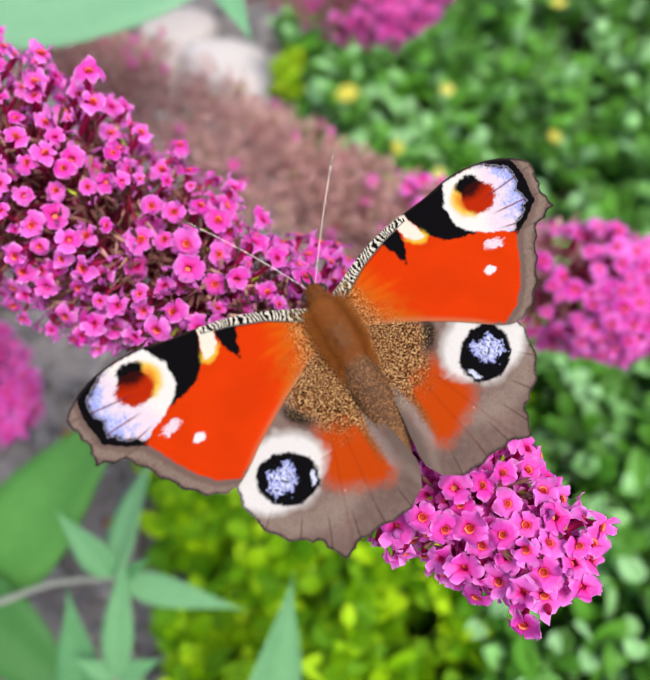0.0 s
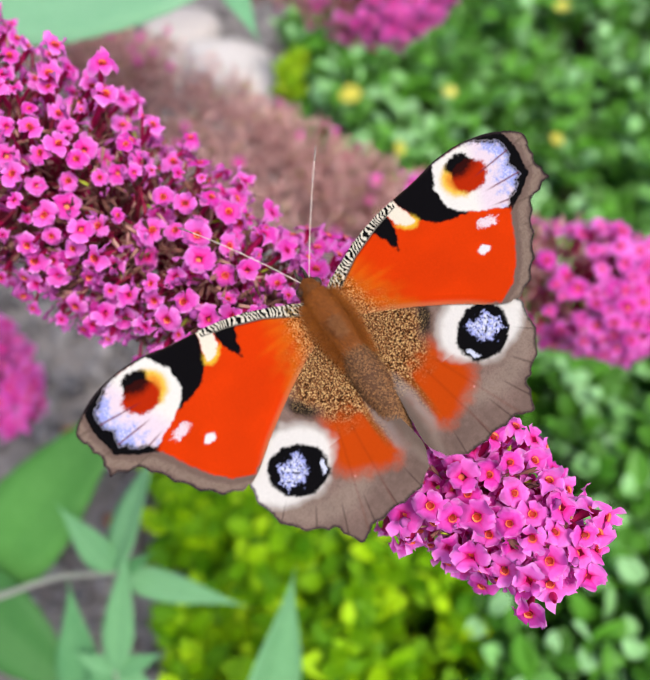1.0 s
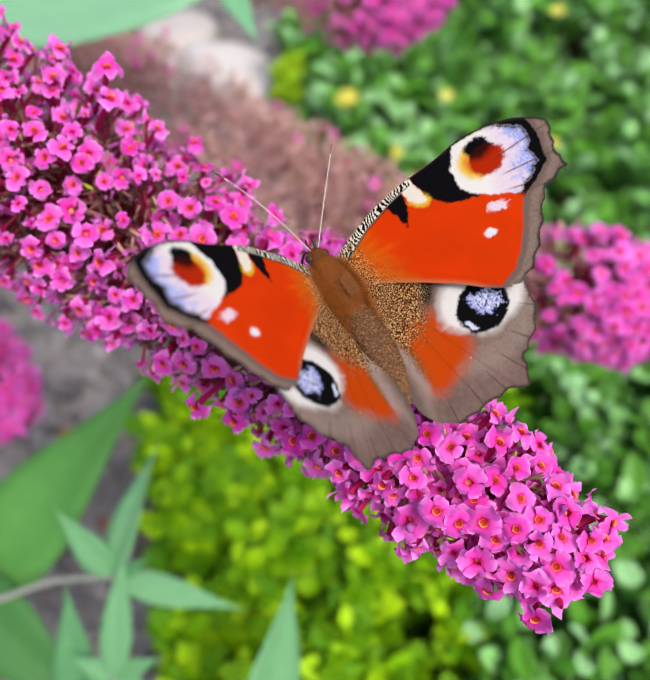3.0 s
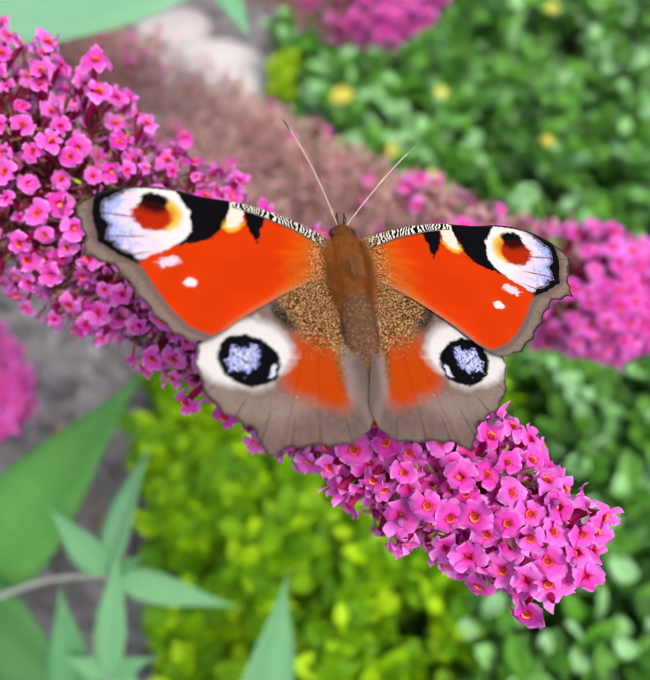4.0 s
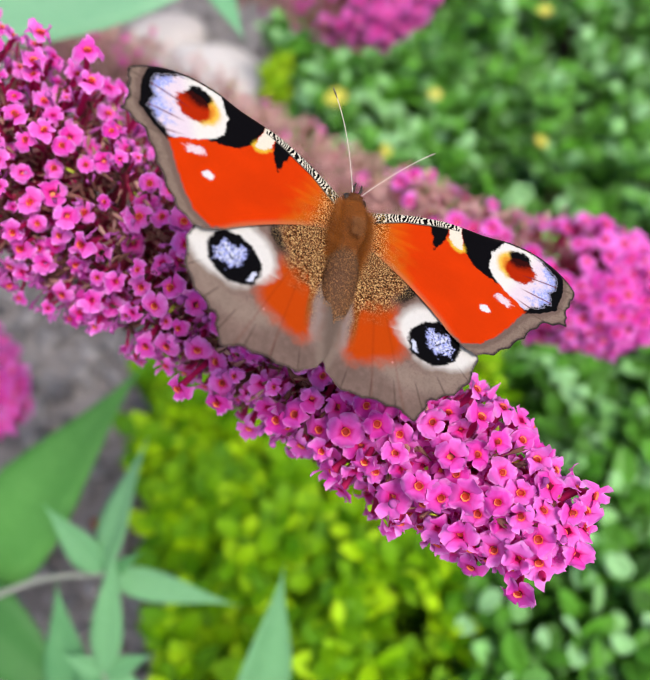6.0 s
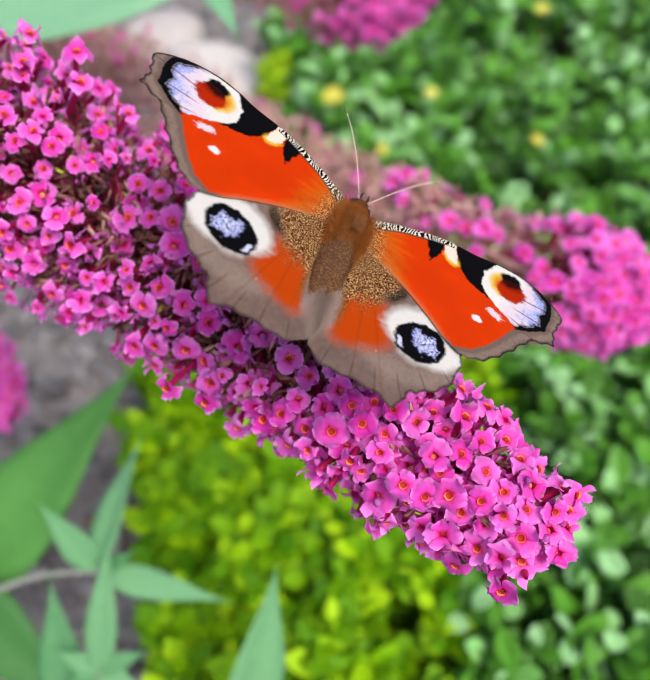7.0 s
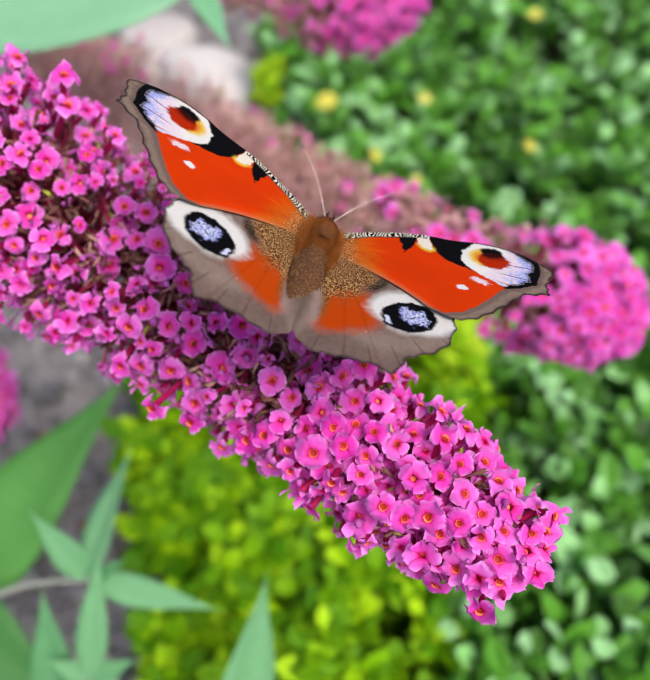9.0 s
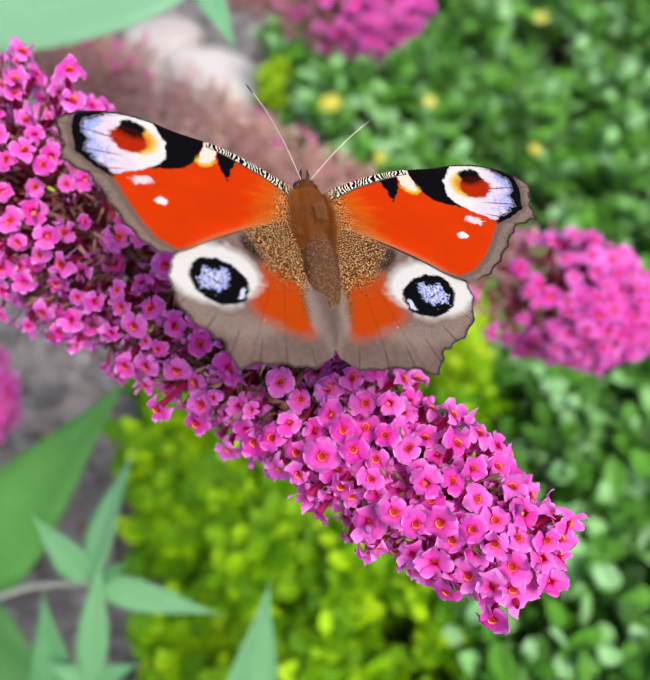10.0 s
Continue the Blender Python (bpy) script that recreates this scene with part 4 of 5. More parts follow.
def butterfly():
    ob = thing("butterfly", (0, 0, 0), "peacock butterfly with scarlet eye-spotted wings spread on a flower spike", "butterfly")
    edge_f = edge_line(FORE_EDGE, 10, 21, 0.32, 0.4)
    edge_h = edge_line(HIND_EDGE, 5, 18, 0.3, 1.1)
    wings, feelers = {}, {}
    for side in (1, -1):
        wings[side, 0] = part("forewing", wing_mesh("forewing", side, edge_f, fore_colours, False), ob, Matrix(), "scarlet forewing with black bars and a cream and blue eye spot")
        wings[side, 1] = part("hindwing", wing_mesh("hindwing", side, edge_h, hind_colours, True), ob, Matrix(), "taupe and rust hindwing with a black and blue eye spot")
    thorax_rows = ((6.9, 0.4, 0.9, 0.9), (5.6, 0.7, 1.75, 1.4), (3.6, 0.8, 2.1, 1.6), (1.2, 0.8, 2.05, 1.65), (-0.8, 0.6, 1.75, 1.5), (-2.6, 0.4, 1.45, 1.3))
    abdomen_rows = ((-0.6, 0.7, 1.5, 1.4), (-3.0, 0.9, 1.9, 1.4), (-6.0, 0.8, 1.95, 1.3), (-9.0, 0.55, 1.5, 1.1), (-11.2, 0.3, 0.95, 0.8), (-12.8, 0.1, 0.3, 0.3))
    head_rows = ((8.4, 0.3, 0.35, 0.4), (7.9, 0.4, 0.95, 0.9), (7.0, 0.5, 1.25, 1.1), (6.2, 0.5, 1.0, 1.0))
    v, f = blob(smooth_rows(thorax_rows, 18), 24)
    th = part("thorax", mesh_of("thorax", v, f, [BODY]), ob, Matrix(), "furry orange-brown thorax")
    v, f = fur(thorax_rows, 16000, 0.5, 1, 0.3, 0.5, wide=0.013)
    tagged(part("fur", mesh_of("fur", v, f, [FUR_BROWN]), th), kind="stuff")
    v, f = fur(((2.9, 1.12, 2.3, 1.9), (1.9, 1.12, 2.35, 1.95), (0.8, 1.08, 2.25, 1.95)), 700, 0.75, 6, 0.45, 0.9, (1.35, 1.79))
    tagged(part("fur", mesh_of("fur", v, f, [TAN_FUR]), th, Matrix(), "tan patch of fur on the back"), kind="stuff")
    v, f = fur(thorax_rows[1:6], 5200, 1.2, 7, 0.75, 0.9, (-0.2, 0.7), 0.014, 0.35)
    tagged(part("fur", mesh_of("fur", v, f, [FUR_GOLD]), th), kind="stuff")
    v, f = fur(thorax_rows[1:6], 5200, 1.2, 8, 0.75, 0.9, (2.45, 3.35), 0.014, 0.35)
    tagged(part("fur", mesh_of("fur", v, f, [FUR_GOLD]), th), kind="stuff")
    v, f = blob(smooth_rows(abdomen_rows, 22), 20)
    ab = part("abdomen", mesh_of("abdomen", v, f, [BELLY]), ob, Matrix(), "speckled grey-brown abdomen")
    v, f = fur(abdomen_rows, 5200, 0.24, 2, 0.5, 0.7, wide=0.045)
    tagged(part("fur", mesh_of("fur", v, f, [GREY_FUR]), ab), kind="stuff")
    v, f = blob(smooth_rows(head_rows, 10), 18)
    hd = part("head", mesh_of("head", v, f, [BODY]), ob)
    v, f = fur(head_rows, 700, 0.8, 3, 0.9)
    tagged(part("fur", mesh_of("fur", v, f, [FUR_BROWN]), hd), kind="stuff")
    for s in (1, -1):
        v, f = blob([(0.55 * math.cos(a), 0, 0.53 * math.sin(a) + 0.01, 0.53 * math.sin(a) + 0.01) for a in np.linspace(0.05, 3.09, 9)], 14)
        part("eye", mesh_of("eye", v, f, [HORN]), hd, pose(s * 0.00105, 0.0073, 0.0006), "dark compound eye")
        v, f = tube_data([(s * 0.0003, 0.0078, 0.0004), (s * 0.0005, 0.009, 0.0009), (s * 0.0004, 0.0096, 0.0011)], [0.00018, 0.0002, 0.00008], 6)
        part("palp", mesh_of("palp", v, f, [HORN]), hd)
        spread = radians(46 if s > 0 else 27)
        pts = [(s * 0.0148 * u * math.sin(spread * (0.88 + 0.12 * u)), 0.0148 * u * math.cos(spread), 0.0014 * math.sin(u * 2.2)) for u in np.linspace(0, 1, 26)]
        rad = [0.000054 if i % 2 else 0.000040 for i in range(22)] + [0.00007, 0.0001, 0.0001, 0.00005]
        v, f = tube_data(pts, rad, 7)
        an = part("antenna", mesh_of("antenna", v, f, [FEELER]), ob, feeler_pose(s, 0), "thin pale ringed antenna with a dark club")
        feelers[s] = an
        v, f = tube_data(pts[-4:], [0.00007, 0.0001, 0.0001, 0.00005], 8)
        part("club", mesh_of("club", v, f, [HORN]), an)
        for k, (y0, x1, y1) in enumerate(((3.0, 4.2, 6.2), (0.2, 4.6, -3.0))):
            pts = [(s * 0.0012, y0 / 1000, -0.0004), (s * x1 * 0.8 / 1000, (y0 + y1) / 2000, -0.0026), (s * x1 / 1000, y1 / 1000, -0.0062), (s * x1 * 1.05 / 1000, (y1 + 0.6) / 1000, -0.0088)]
            v, f = tube_data([tuple(curve_point(pts, u)) for u in np.linspace(0, 1, 14)], [0.00028] * 5 + [0.0002] * 5 + [0.00014] * 4, 7)
            part("leg", mesh_of("leg", v, f, [HORN]), ob)
    v, f = tube_data([tuple(curve_point(((0, 0.0082, 0), (0, 0.0092, -0.002), (0.0003, 0.0088, -0.0055), (0.0005, 0.0080, -0.0085)), u)) for u in np.linspace(0, 1, 12)], [0.00016] * 12, 7)
    part("proboscis", mesh_of("proboscis", v, f, [HORN]), ob)
    return ob, wings, feelers


# ---- build: the large forms first ----
ground()
pebbles()
for p in ((-0.139, 0.712) + (0.036, 0.034, 0.02, 1, 20), (-0.082, 0.630) + (0.062, 0.034, 0.025, 2, -42), (-0.122, 0.668) + (0.03, 0.022, 0.012, 5, 40)):
    pale_stone(*p)

DARK_LABEL = "dense low evergreen shrub with small glossy green leaves"
GREEN_BEDS = (
    [(-0.037, 0.573), (-0.018, 0.631), (0.005, 0.832), (0.179, 0.832), (0.108, 0.461), (0.031, 0.417), (-0.015, 0.477)],
    [(0.175, 0.832), (0.414, 0.832), (0.282, 0.456), (0.107, 0.456)],
    [(0.031, 0.422), (0.111, 0.466), (0.283, 0.461), (0.222, 0.287), (0.101, 0.29), (0.061, 0.31)],
    [(0.104, 0.293), (0.236, 0.293), (0.191, 0.172), (0.063, 0.172), (0.088, 0.224)],
    [(0.045, 0.176), (0.193, 0.176), (0.169, 0.07), (0.054, 0.07), (0.059, 0.124)],
)
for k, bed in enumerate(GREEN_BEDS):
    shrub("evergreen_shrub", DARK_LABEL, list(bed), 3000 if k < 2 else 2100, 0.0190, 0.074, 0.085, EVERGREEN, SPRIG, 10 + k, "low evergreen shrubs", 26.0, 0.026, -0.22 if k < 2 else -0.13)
shrub("golden_shrub", "low golden-green shrub with small rounded bright leaves", [(-0.083, 0.259), (-0.044, 0.284), (0.097, 0.28), (0.088, 0.234), (0.048, 0.176), (0.059, 0.124), (0.052, 0.07), (-0.041, 0.07), (-0.062, 0.146), (-0.079, 0.194)],
      6000, 0.0165, 0.070, 0.055, GOLDEN, ROUND_LEAF, 31, "golden shrubs", 38.0, 0.024)
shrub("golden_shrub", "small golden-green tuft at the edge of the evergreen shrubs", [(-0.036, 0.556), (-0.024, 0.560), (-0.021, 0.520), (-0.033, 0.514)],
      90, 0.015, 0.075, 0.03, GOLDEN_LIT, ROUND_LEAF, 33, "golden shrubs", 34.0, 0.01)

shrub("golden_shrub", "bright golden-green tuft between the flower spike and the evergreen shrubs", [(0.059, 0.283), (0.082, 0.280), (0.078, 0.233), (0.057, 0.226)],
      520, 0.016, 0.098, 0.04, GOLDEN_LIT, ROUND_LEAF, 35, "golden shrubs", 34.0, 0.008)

YELLOW_LEAF = leaf_data(1.0, 0.75, 0.2, 0.1, 10, 0.0, 0.5)
yellow_mesh = mesh_of("yellow_leaf", *YELLOW_LEAF, [YELLOWED])
for place, size, turn in (((0.015, 0.478, 0.088), 0.016, 100), ((0.083, 0.483, 0.088), 0.010, 70), ((0.045, 0.415, 0.088), 0.009, 10), ((0.145, 0.427, 0.088), 0.009, 40), ((0.068, 0.388, 0.088), 0.008, 160), ((0.185, 0.613, 0.088), 0.012, 80)):
    ob = new("fallen_leaf", yellow_mesh)
    ob.matrix_world = pose(*place, 40, 0, 0) @ pose(0, 0, 0, 0, 0, turn) @ Matrix.Diagonal((size, size, size, 1)) @ pose(0, -0.5, 0)
    tagged(ob, "yellowed leaf lying on the evergreen shrub", "leaf", "yellowed leaves")

BROWNED = material("browned_leaf", rgb(168, 92, 40), rgb(214, 140, 72), 0.7, 300, 0.3, "object")
brown_mesh = mesh_of("brown_leaf", *leaf_data(1.0, 0.6, 0.3, 0.1, 10, 0.02, 0.45), [BROWNED])
for place, size, turn in (((-0.107, 0.197, 0.01), 0.014, 60), ((-0.143, 0.252, 0.01), 0.012, 150), ((-0.083, 0.228, 0.01), 0.010, 20)):
    ob = new("fallen_leaf", brown_mesh)
    ob.matrix_world = pose(*place, 6, 4, turn) @ Matrix.Diagonal((size, size, size, 1)) @ pose(0, -0.5, 0)
    tagged(ob, "dry orange-brown leaf lying on the grey gravel", "leaf", "browned leaves")

# ---- build: the buddleia ----
def mid_bare(t):
    return float(np.interp(t, (0, 0.25, 0.45, 0.6, 1.0), (0.32, 0.42, 0.32, 0.03, 0.0)))


spike("long magenta buddleia flower spike, withered towards its base", (
    (*(-0.0748, 0.1157, 0.3006), 0.0190), (*(-0.0528, 0.1054, 0.2934), 0.0180), (*(-0.0312, 0.095, 0.2867), 0.0160), (*(-0.0124, 0.0806, 0.2824), 0.0125),
    (*(0.0007, 0.0678, 0.2817), 0.0105), (*(0.0119, 0.0577, 0.2814), 0.0100), (*(0.0212, 0.0498, 0.2809), 0.0088), (*(0.0259, 0.0445, 0.2802), 0.0066), (*(0.0271, 0.0413, 0.2787), 0.0028)),
    7, 2900, 0.94, mid_bare, "buddleia flower spikes", 300, DRIED, 5600, 150, 0.08, gap=0.0030, cane=((-0.1375, 0.1626, 0.2607), (-0.20, 0.20, -0.005)), extra=(((-0.0198, 0.0648, 0.283), (-0.0167, 0.0702, 0.2819)), ((-0.0146, 0.0642, 0.2805), (-0.0131, 0.0688, 0.2799)), ((0.0239, 0.0378, 0.2768), (0.0252, 0.0412, 0.2759)), ((0.0327, 0.0458, 0.2861), (0.0302, 0.0478, 0.2845)), ((-0.0405, 0.1053, 0.3141), (-0.043, 0.1066, 0.3072)), ((-0.0337, 0.1034, 0.3124), (-0.0358, 0.1049, 0.3056)), ((-0.0331, 0.1002, 0.3095), (-0.0365, 0.1024, 0.3034)), ((-0.0414, 0.1023, 0.3114), (-0.0437, 0.1039, 0.3048)), ((-0.0040, 0.0949, 0.2890), (-0.0058, 0.0922, 0.2840)), ((-0.0009, 0.0934, 0.2890), (-0.0039, 0.0911, 0.2840)), ((-0.0025, 0.0904, 0.2890), (-0.0035, 0.0893, 0.2840)), ((0.0007, 0.0889, 0.2890), (-0.0023, 0.0874, 0.2840)), ((-0.0032, 0.0879, 0.2890), (-0.0030, 0.0876, 0.2840)), ((-0.0064, 0.0934, 0.2890), (-0.0066, 0.0899, 0.2840)), ((0.0016, 0.0918, 0.2870), (-0.0014, 0.0899, 0.2820)), ((0.0029, 0.0884, 0.2870), (-0.0005, 0.0869, 0.2820)), ((0.0020, 0.0952, 0.2870), (-0.0010, 0.0921, 0.2820)), ((0.0014, 0.0869, 0.2870), (-0.0000, 0.0862, 0.2820)), ((0.0035, 0.0916, 0.2870), (-0.0003, 0.0893, 0.2820))))
spike("fresh pink buddleia flower spike behind the butterfly", (
    (*(0.0225, 0.1833, 0.2323), 0.006), (*(0.0382, 0.1731, 0.2271), 0.009), (*(0.0541, 0.1603, 0.2223), 0.0140), (*(0.0705, 0.1522, 0.2218), 0.0160), (*(0.0816, 0.1466, 0.2208), 0.0138), (*(0.0873, 0.1433, 0.2205), 0.0095), (*(0.091, 0.1414, 0.2201), 0.003)),
    8, 640, 1.28, lambda t: float(np.interp(t, (0, 0.3, 0.5, 0.62), (0.82, 0.7, 0.35, 0.0))), "buddleia flower spikes", 220, SPENT, 900, 40, cane=((0.0433, 0.2333, 0.1764), (0.095, 0.409, -0.005)))
spike("faded brown buddleia flower spike with a few pink florets", (
    (*(-0.1148, 0.3135, 0.2084), 0.019), (*(-0.0771, 0.2934, 0.1969), 0.023), (*(-0.0347, 0.2670, 0.1866), 0.025), (*(0.001, 0.2450, 0.1803), 0.024), (*(0.0279, 0.2268, 0.1773), 0.017), (*(0.0403, 0.2175, 0.1757), 0.004)),
    9, 520, 1.1, lambda t: 0.88, "buddleia flower spikes", 80, SPENT, 15000, 700, cane=((-0.1878, 0.4163, 0.2065), (-0.30, 0.95, -0.005)))
spike("magenta buddleia flower spike hanging over the evergreen shrubs", (
    (*(-0.0600, 0.3800, 0.2195), 0.012), (*(-0.0317, 0.3672, 0.2162), 0.013), (*(-0.0067, 0.3563, 0.2131), 0.014), (*(0.0137, 0.347, 0.2114), 0.0175), (*(0.0307, 0.342, 0.2137), 0.0160), (*(0.0444, 0.3396, 0.2182), 0.010), (*(0.051, 0.341, 0.2195), 0.003)),
    12, 480, 1.32, lambda t: float(np.interp(t, (0, 0.3, 0.5, 0.65), (0.92, 0.75, 0.25, 0.0))), "buddleia flower spikes", 160, SPENT, 3200, 20, cane=((-0.0694, 0.4595, 0.2186), (-0.12, 1.0, -0.005)))
spike("magenta buddleia flower spike above the grey soil", (
    (*(-0.1674, 0.2123, 0.1575), 0.009), (*(-0.1499, 0.1991, 0.1523), 0.016), (*(-0.133, 0.1862, 0.1474), 0.0185), (*(-0.1181, 0.1748, 0.1439), 0.014), (*(-0.1078, 0.1677, 0.1402), 0.004)),
    13, 320, 1.5, lambda t: 0.0, "buddleia flower spikes", 140, SPENT, 40, 20, cane=((-0.2348, 0.2476, 0.1354), (-0.25, 0.30, -0.005)))


def shoot(label, stem_pts, stem_r, leaves, mats):
    """A leafy shoot: a stem from the ground and leaves given by base, tip, width, facing and droop."""
    base = Vector(stem_pts[0])
    ob = thing("buddleia_shoot", base, label, "shoot", "buddleia shoots")
    line = [Vector(curve_point(stem_pts, k / 20)) - base for k in range(21)]
    v, f = tube_data(line, [stem_r * (1.3 - 0.8 * k / 20) for k in range(21)], 9)
    part("stem", mesh_of("stem", v, f, [TWIG]), ob)
    for b, t, w, facing, droop, kind, *broad in leaves:
        b, t = Vector(b) - base, Vector(t) - base
        v, f = leaf_data((t - b).length, w, 0.22, droop, 24, 0.012, broad[0] if broad else 0.30)
        part("leaf", mesh_of("leaf", v, f, [mats[kind]]), ob, leaf_at(b, t, facing))
    return ob


UP = (0.05, -0.5, 0.86)
TILT_R = (0.5, -0.45, 0.74)
TILT_L = (-0.5, -0.4, 0.76)
LEAVES = (LEAF, LEAF_DEEP, LEAF_SHADED, LEAF_PALE)
shoot("leafy buddleia shoot with slender grey-green leaves", ((-0.193, 0.138, 0), (-0.1259, 0.1068, 0.1136), (-0.1069, 0.1086, 0.1206), (-0.0869, 0.1116, 0.1287), (-0.0659, 0.1107, 0.1332)), 0.0013, (
    ((-0.0683, 0.1112, 0.1337), (-0.0527, 0.1373, 0.1707), 0.0125, TILT_L, 0.04, 0),
    ((-0.0659, 0.1106, 0.1331), (-0.0234, 0.1001, 0.1331), 0.0098, UP, 0.03, 0),
    ((-0.0673, 0.1112, 0.1337), (-0.0849, 0.1241, 0.1534), 0.0098, UP, 0.05, 0),
    ((-0.0648, 0.1112, 0.1337), (-0.0545, 0.1144, 0.1407), 0.0045, UP, 0.05, 0),
), LEAVES)
shoot("upright buddleia shoot tip with pale young leaves", ((-0.092, 0.091, 0), (-0.0718, 0.079, 0.0778), (-0.0681, 0.0854, 0.1025), (-0.0668, 0.0891, 0.1138)), 0.0013, (
    ((-0.0665, 0.0872, 0.1135), (-0.0611, 0.1132, 0.1517), 0.0100, UP, 0.03, 0),
    ((-0.0668, 0.0876, 0.1124), (-0.0507, 0.0898, 0.1212), 0.0070, UP, 0.06, 0),
    ((-0.0668, 0.0876, 0.1124), (-0.0794, 0.0902, 0.1202), 0.0070, UP, 0.06, 0),
    ((-0.0676, 0.0869, 0.1105), (-0.08, 0.0793, 0.105), 0.0090, UP, 0.06, 0),
    ((-0.0795, 0.0821, 0.0913), (-0.0841, 0.1107, 0.1279), 0.0150, UP, 0.04, 0),
    ((-0.0662, 0.0869, 0.1105), (-0.051, 0.0804, 0.1059), 0.0090, UP, 0.06, 0),
), LEAVES)
shoot("broad green buddleia leaves on a low stem", ((-0.229, 0.118, 0), (-0.174, 0.1125, 0.0676), (-0.1458, 0.1182, 0.0862), (-0.1275, 0.1244, 0.0985)), 0.0016, (
    ((-0.1291, 0.1197, 0.0943), (-0.0589, 0.173, 0.1653), 0.0340, UP, 0.04, 1),
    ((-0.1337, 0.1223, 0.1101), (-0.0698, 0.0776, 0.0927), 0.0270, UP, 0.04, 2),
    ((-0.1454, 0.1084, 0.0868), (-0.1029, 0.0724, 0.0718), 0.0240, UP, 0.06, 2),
), LEAVES)
shoot("single slender buddleia leaf rising over the golden shrub", ((-0.033, 0.067, 0), (-0.0224, 0.0604, 0.1014), (-0.02, 0.0688, 0.1157)), 0.0012, (
    ((-0.0199, 0.068, 0.1164), (-0.0079, 0.101, 0.1568), 0.0180, TILT_R, 0.04, 0),
    ((-0.0206, 0.068, 0.1164), (-0.0355, 0.0579, 0.1126), 0.0150, TILT_L, 0.04, 0),
), LEAVES)
shoot("broad pale buddleia leaves above the faded flowers", ((-0.52, 0.79, 0), (-0.1611, 0.261, 0.2417), (-0.1366, 0.2486, 0.2507), (-0.1229, 0.2458, 0.2549)), 0.0016, (
    ((-0.1186, 0.2417, 0.2513), (-0.031, 0.2368, 0.2716), 0.0360, UP, 0.03, 3, 0.48),
    ((-0.1239, 0.2477, 0.254), (-0.087, 0.2355, 0.2456), 0.0220, TILT_R, 0.04, 1),
    ((-0.1254, 0.257, 0.2583), (-0.0568, 0.258, 0.2726), 0.0260, UP, 0.04, 1),
), LEAVES)
shoot("thin buddleia shoot with one narrow drooping leaf", ((-0.178, 1.048, 0), (-0.0478, 0.296, 0.2597), (-0.0417, 0.2799, 0.2587), (-0.0375, 0.2673, 0.2581)), 0.0011, (
    ((-0.0375, 0.2673, 0.2581), (-0.0232, 0.2438, 0.245), 0.0095, UP, 0.08, 3),
    ((-0.0375, 0.2673, 0.2581), (-0.0494, 0.2696, 0.2682), 0.0090, UP, 0.08, 0),
), LEAVES)

# ---- build: the butterfly ----
peacock, wings, feelers = butterfly()


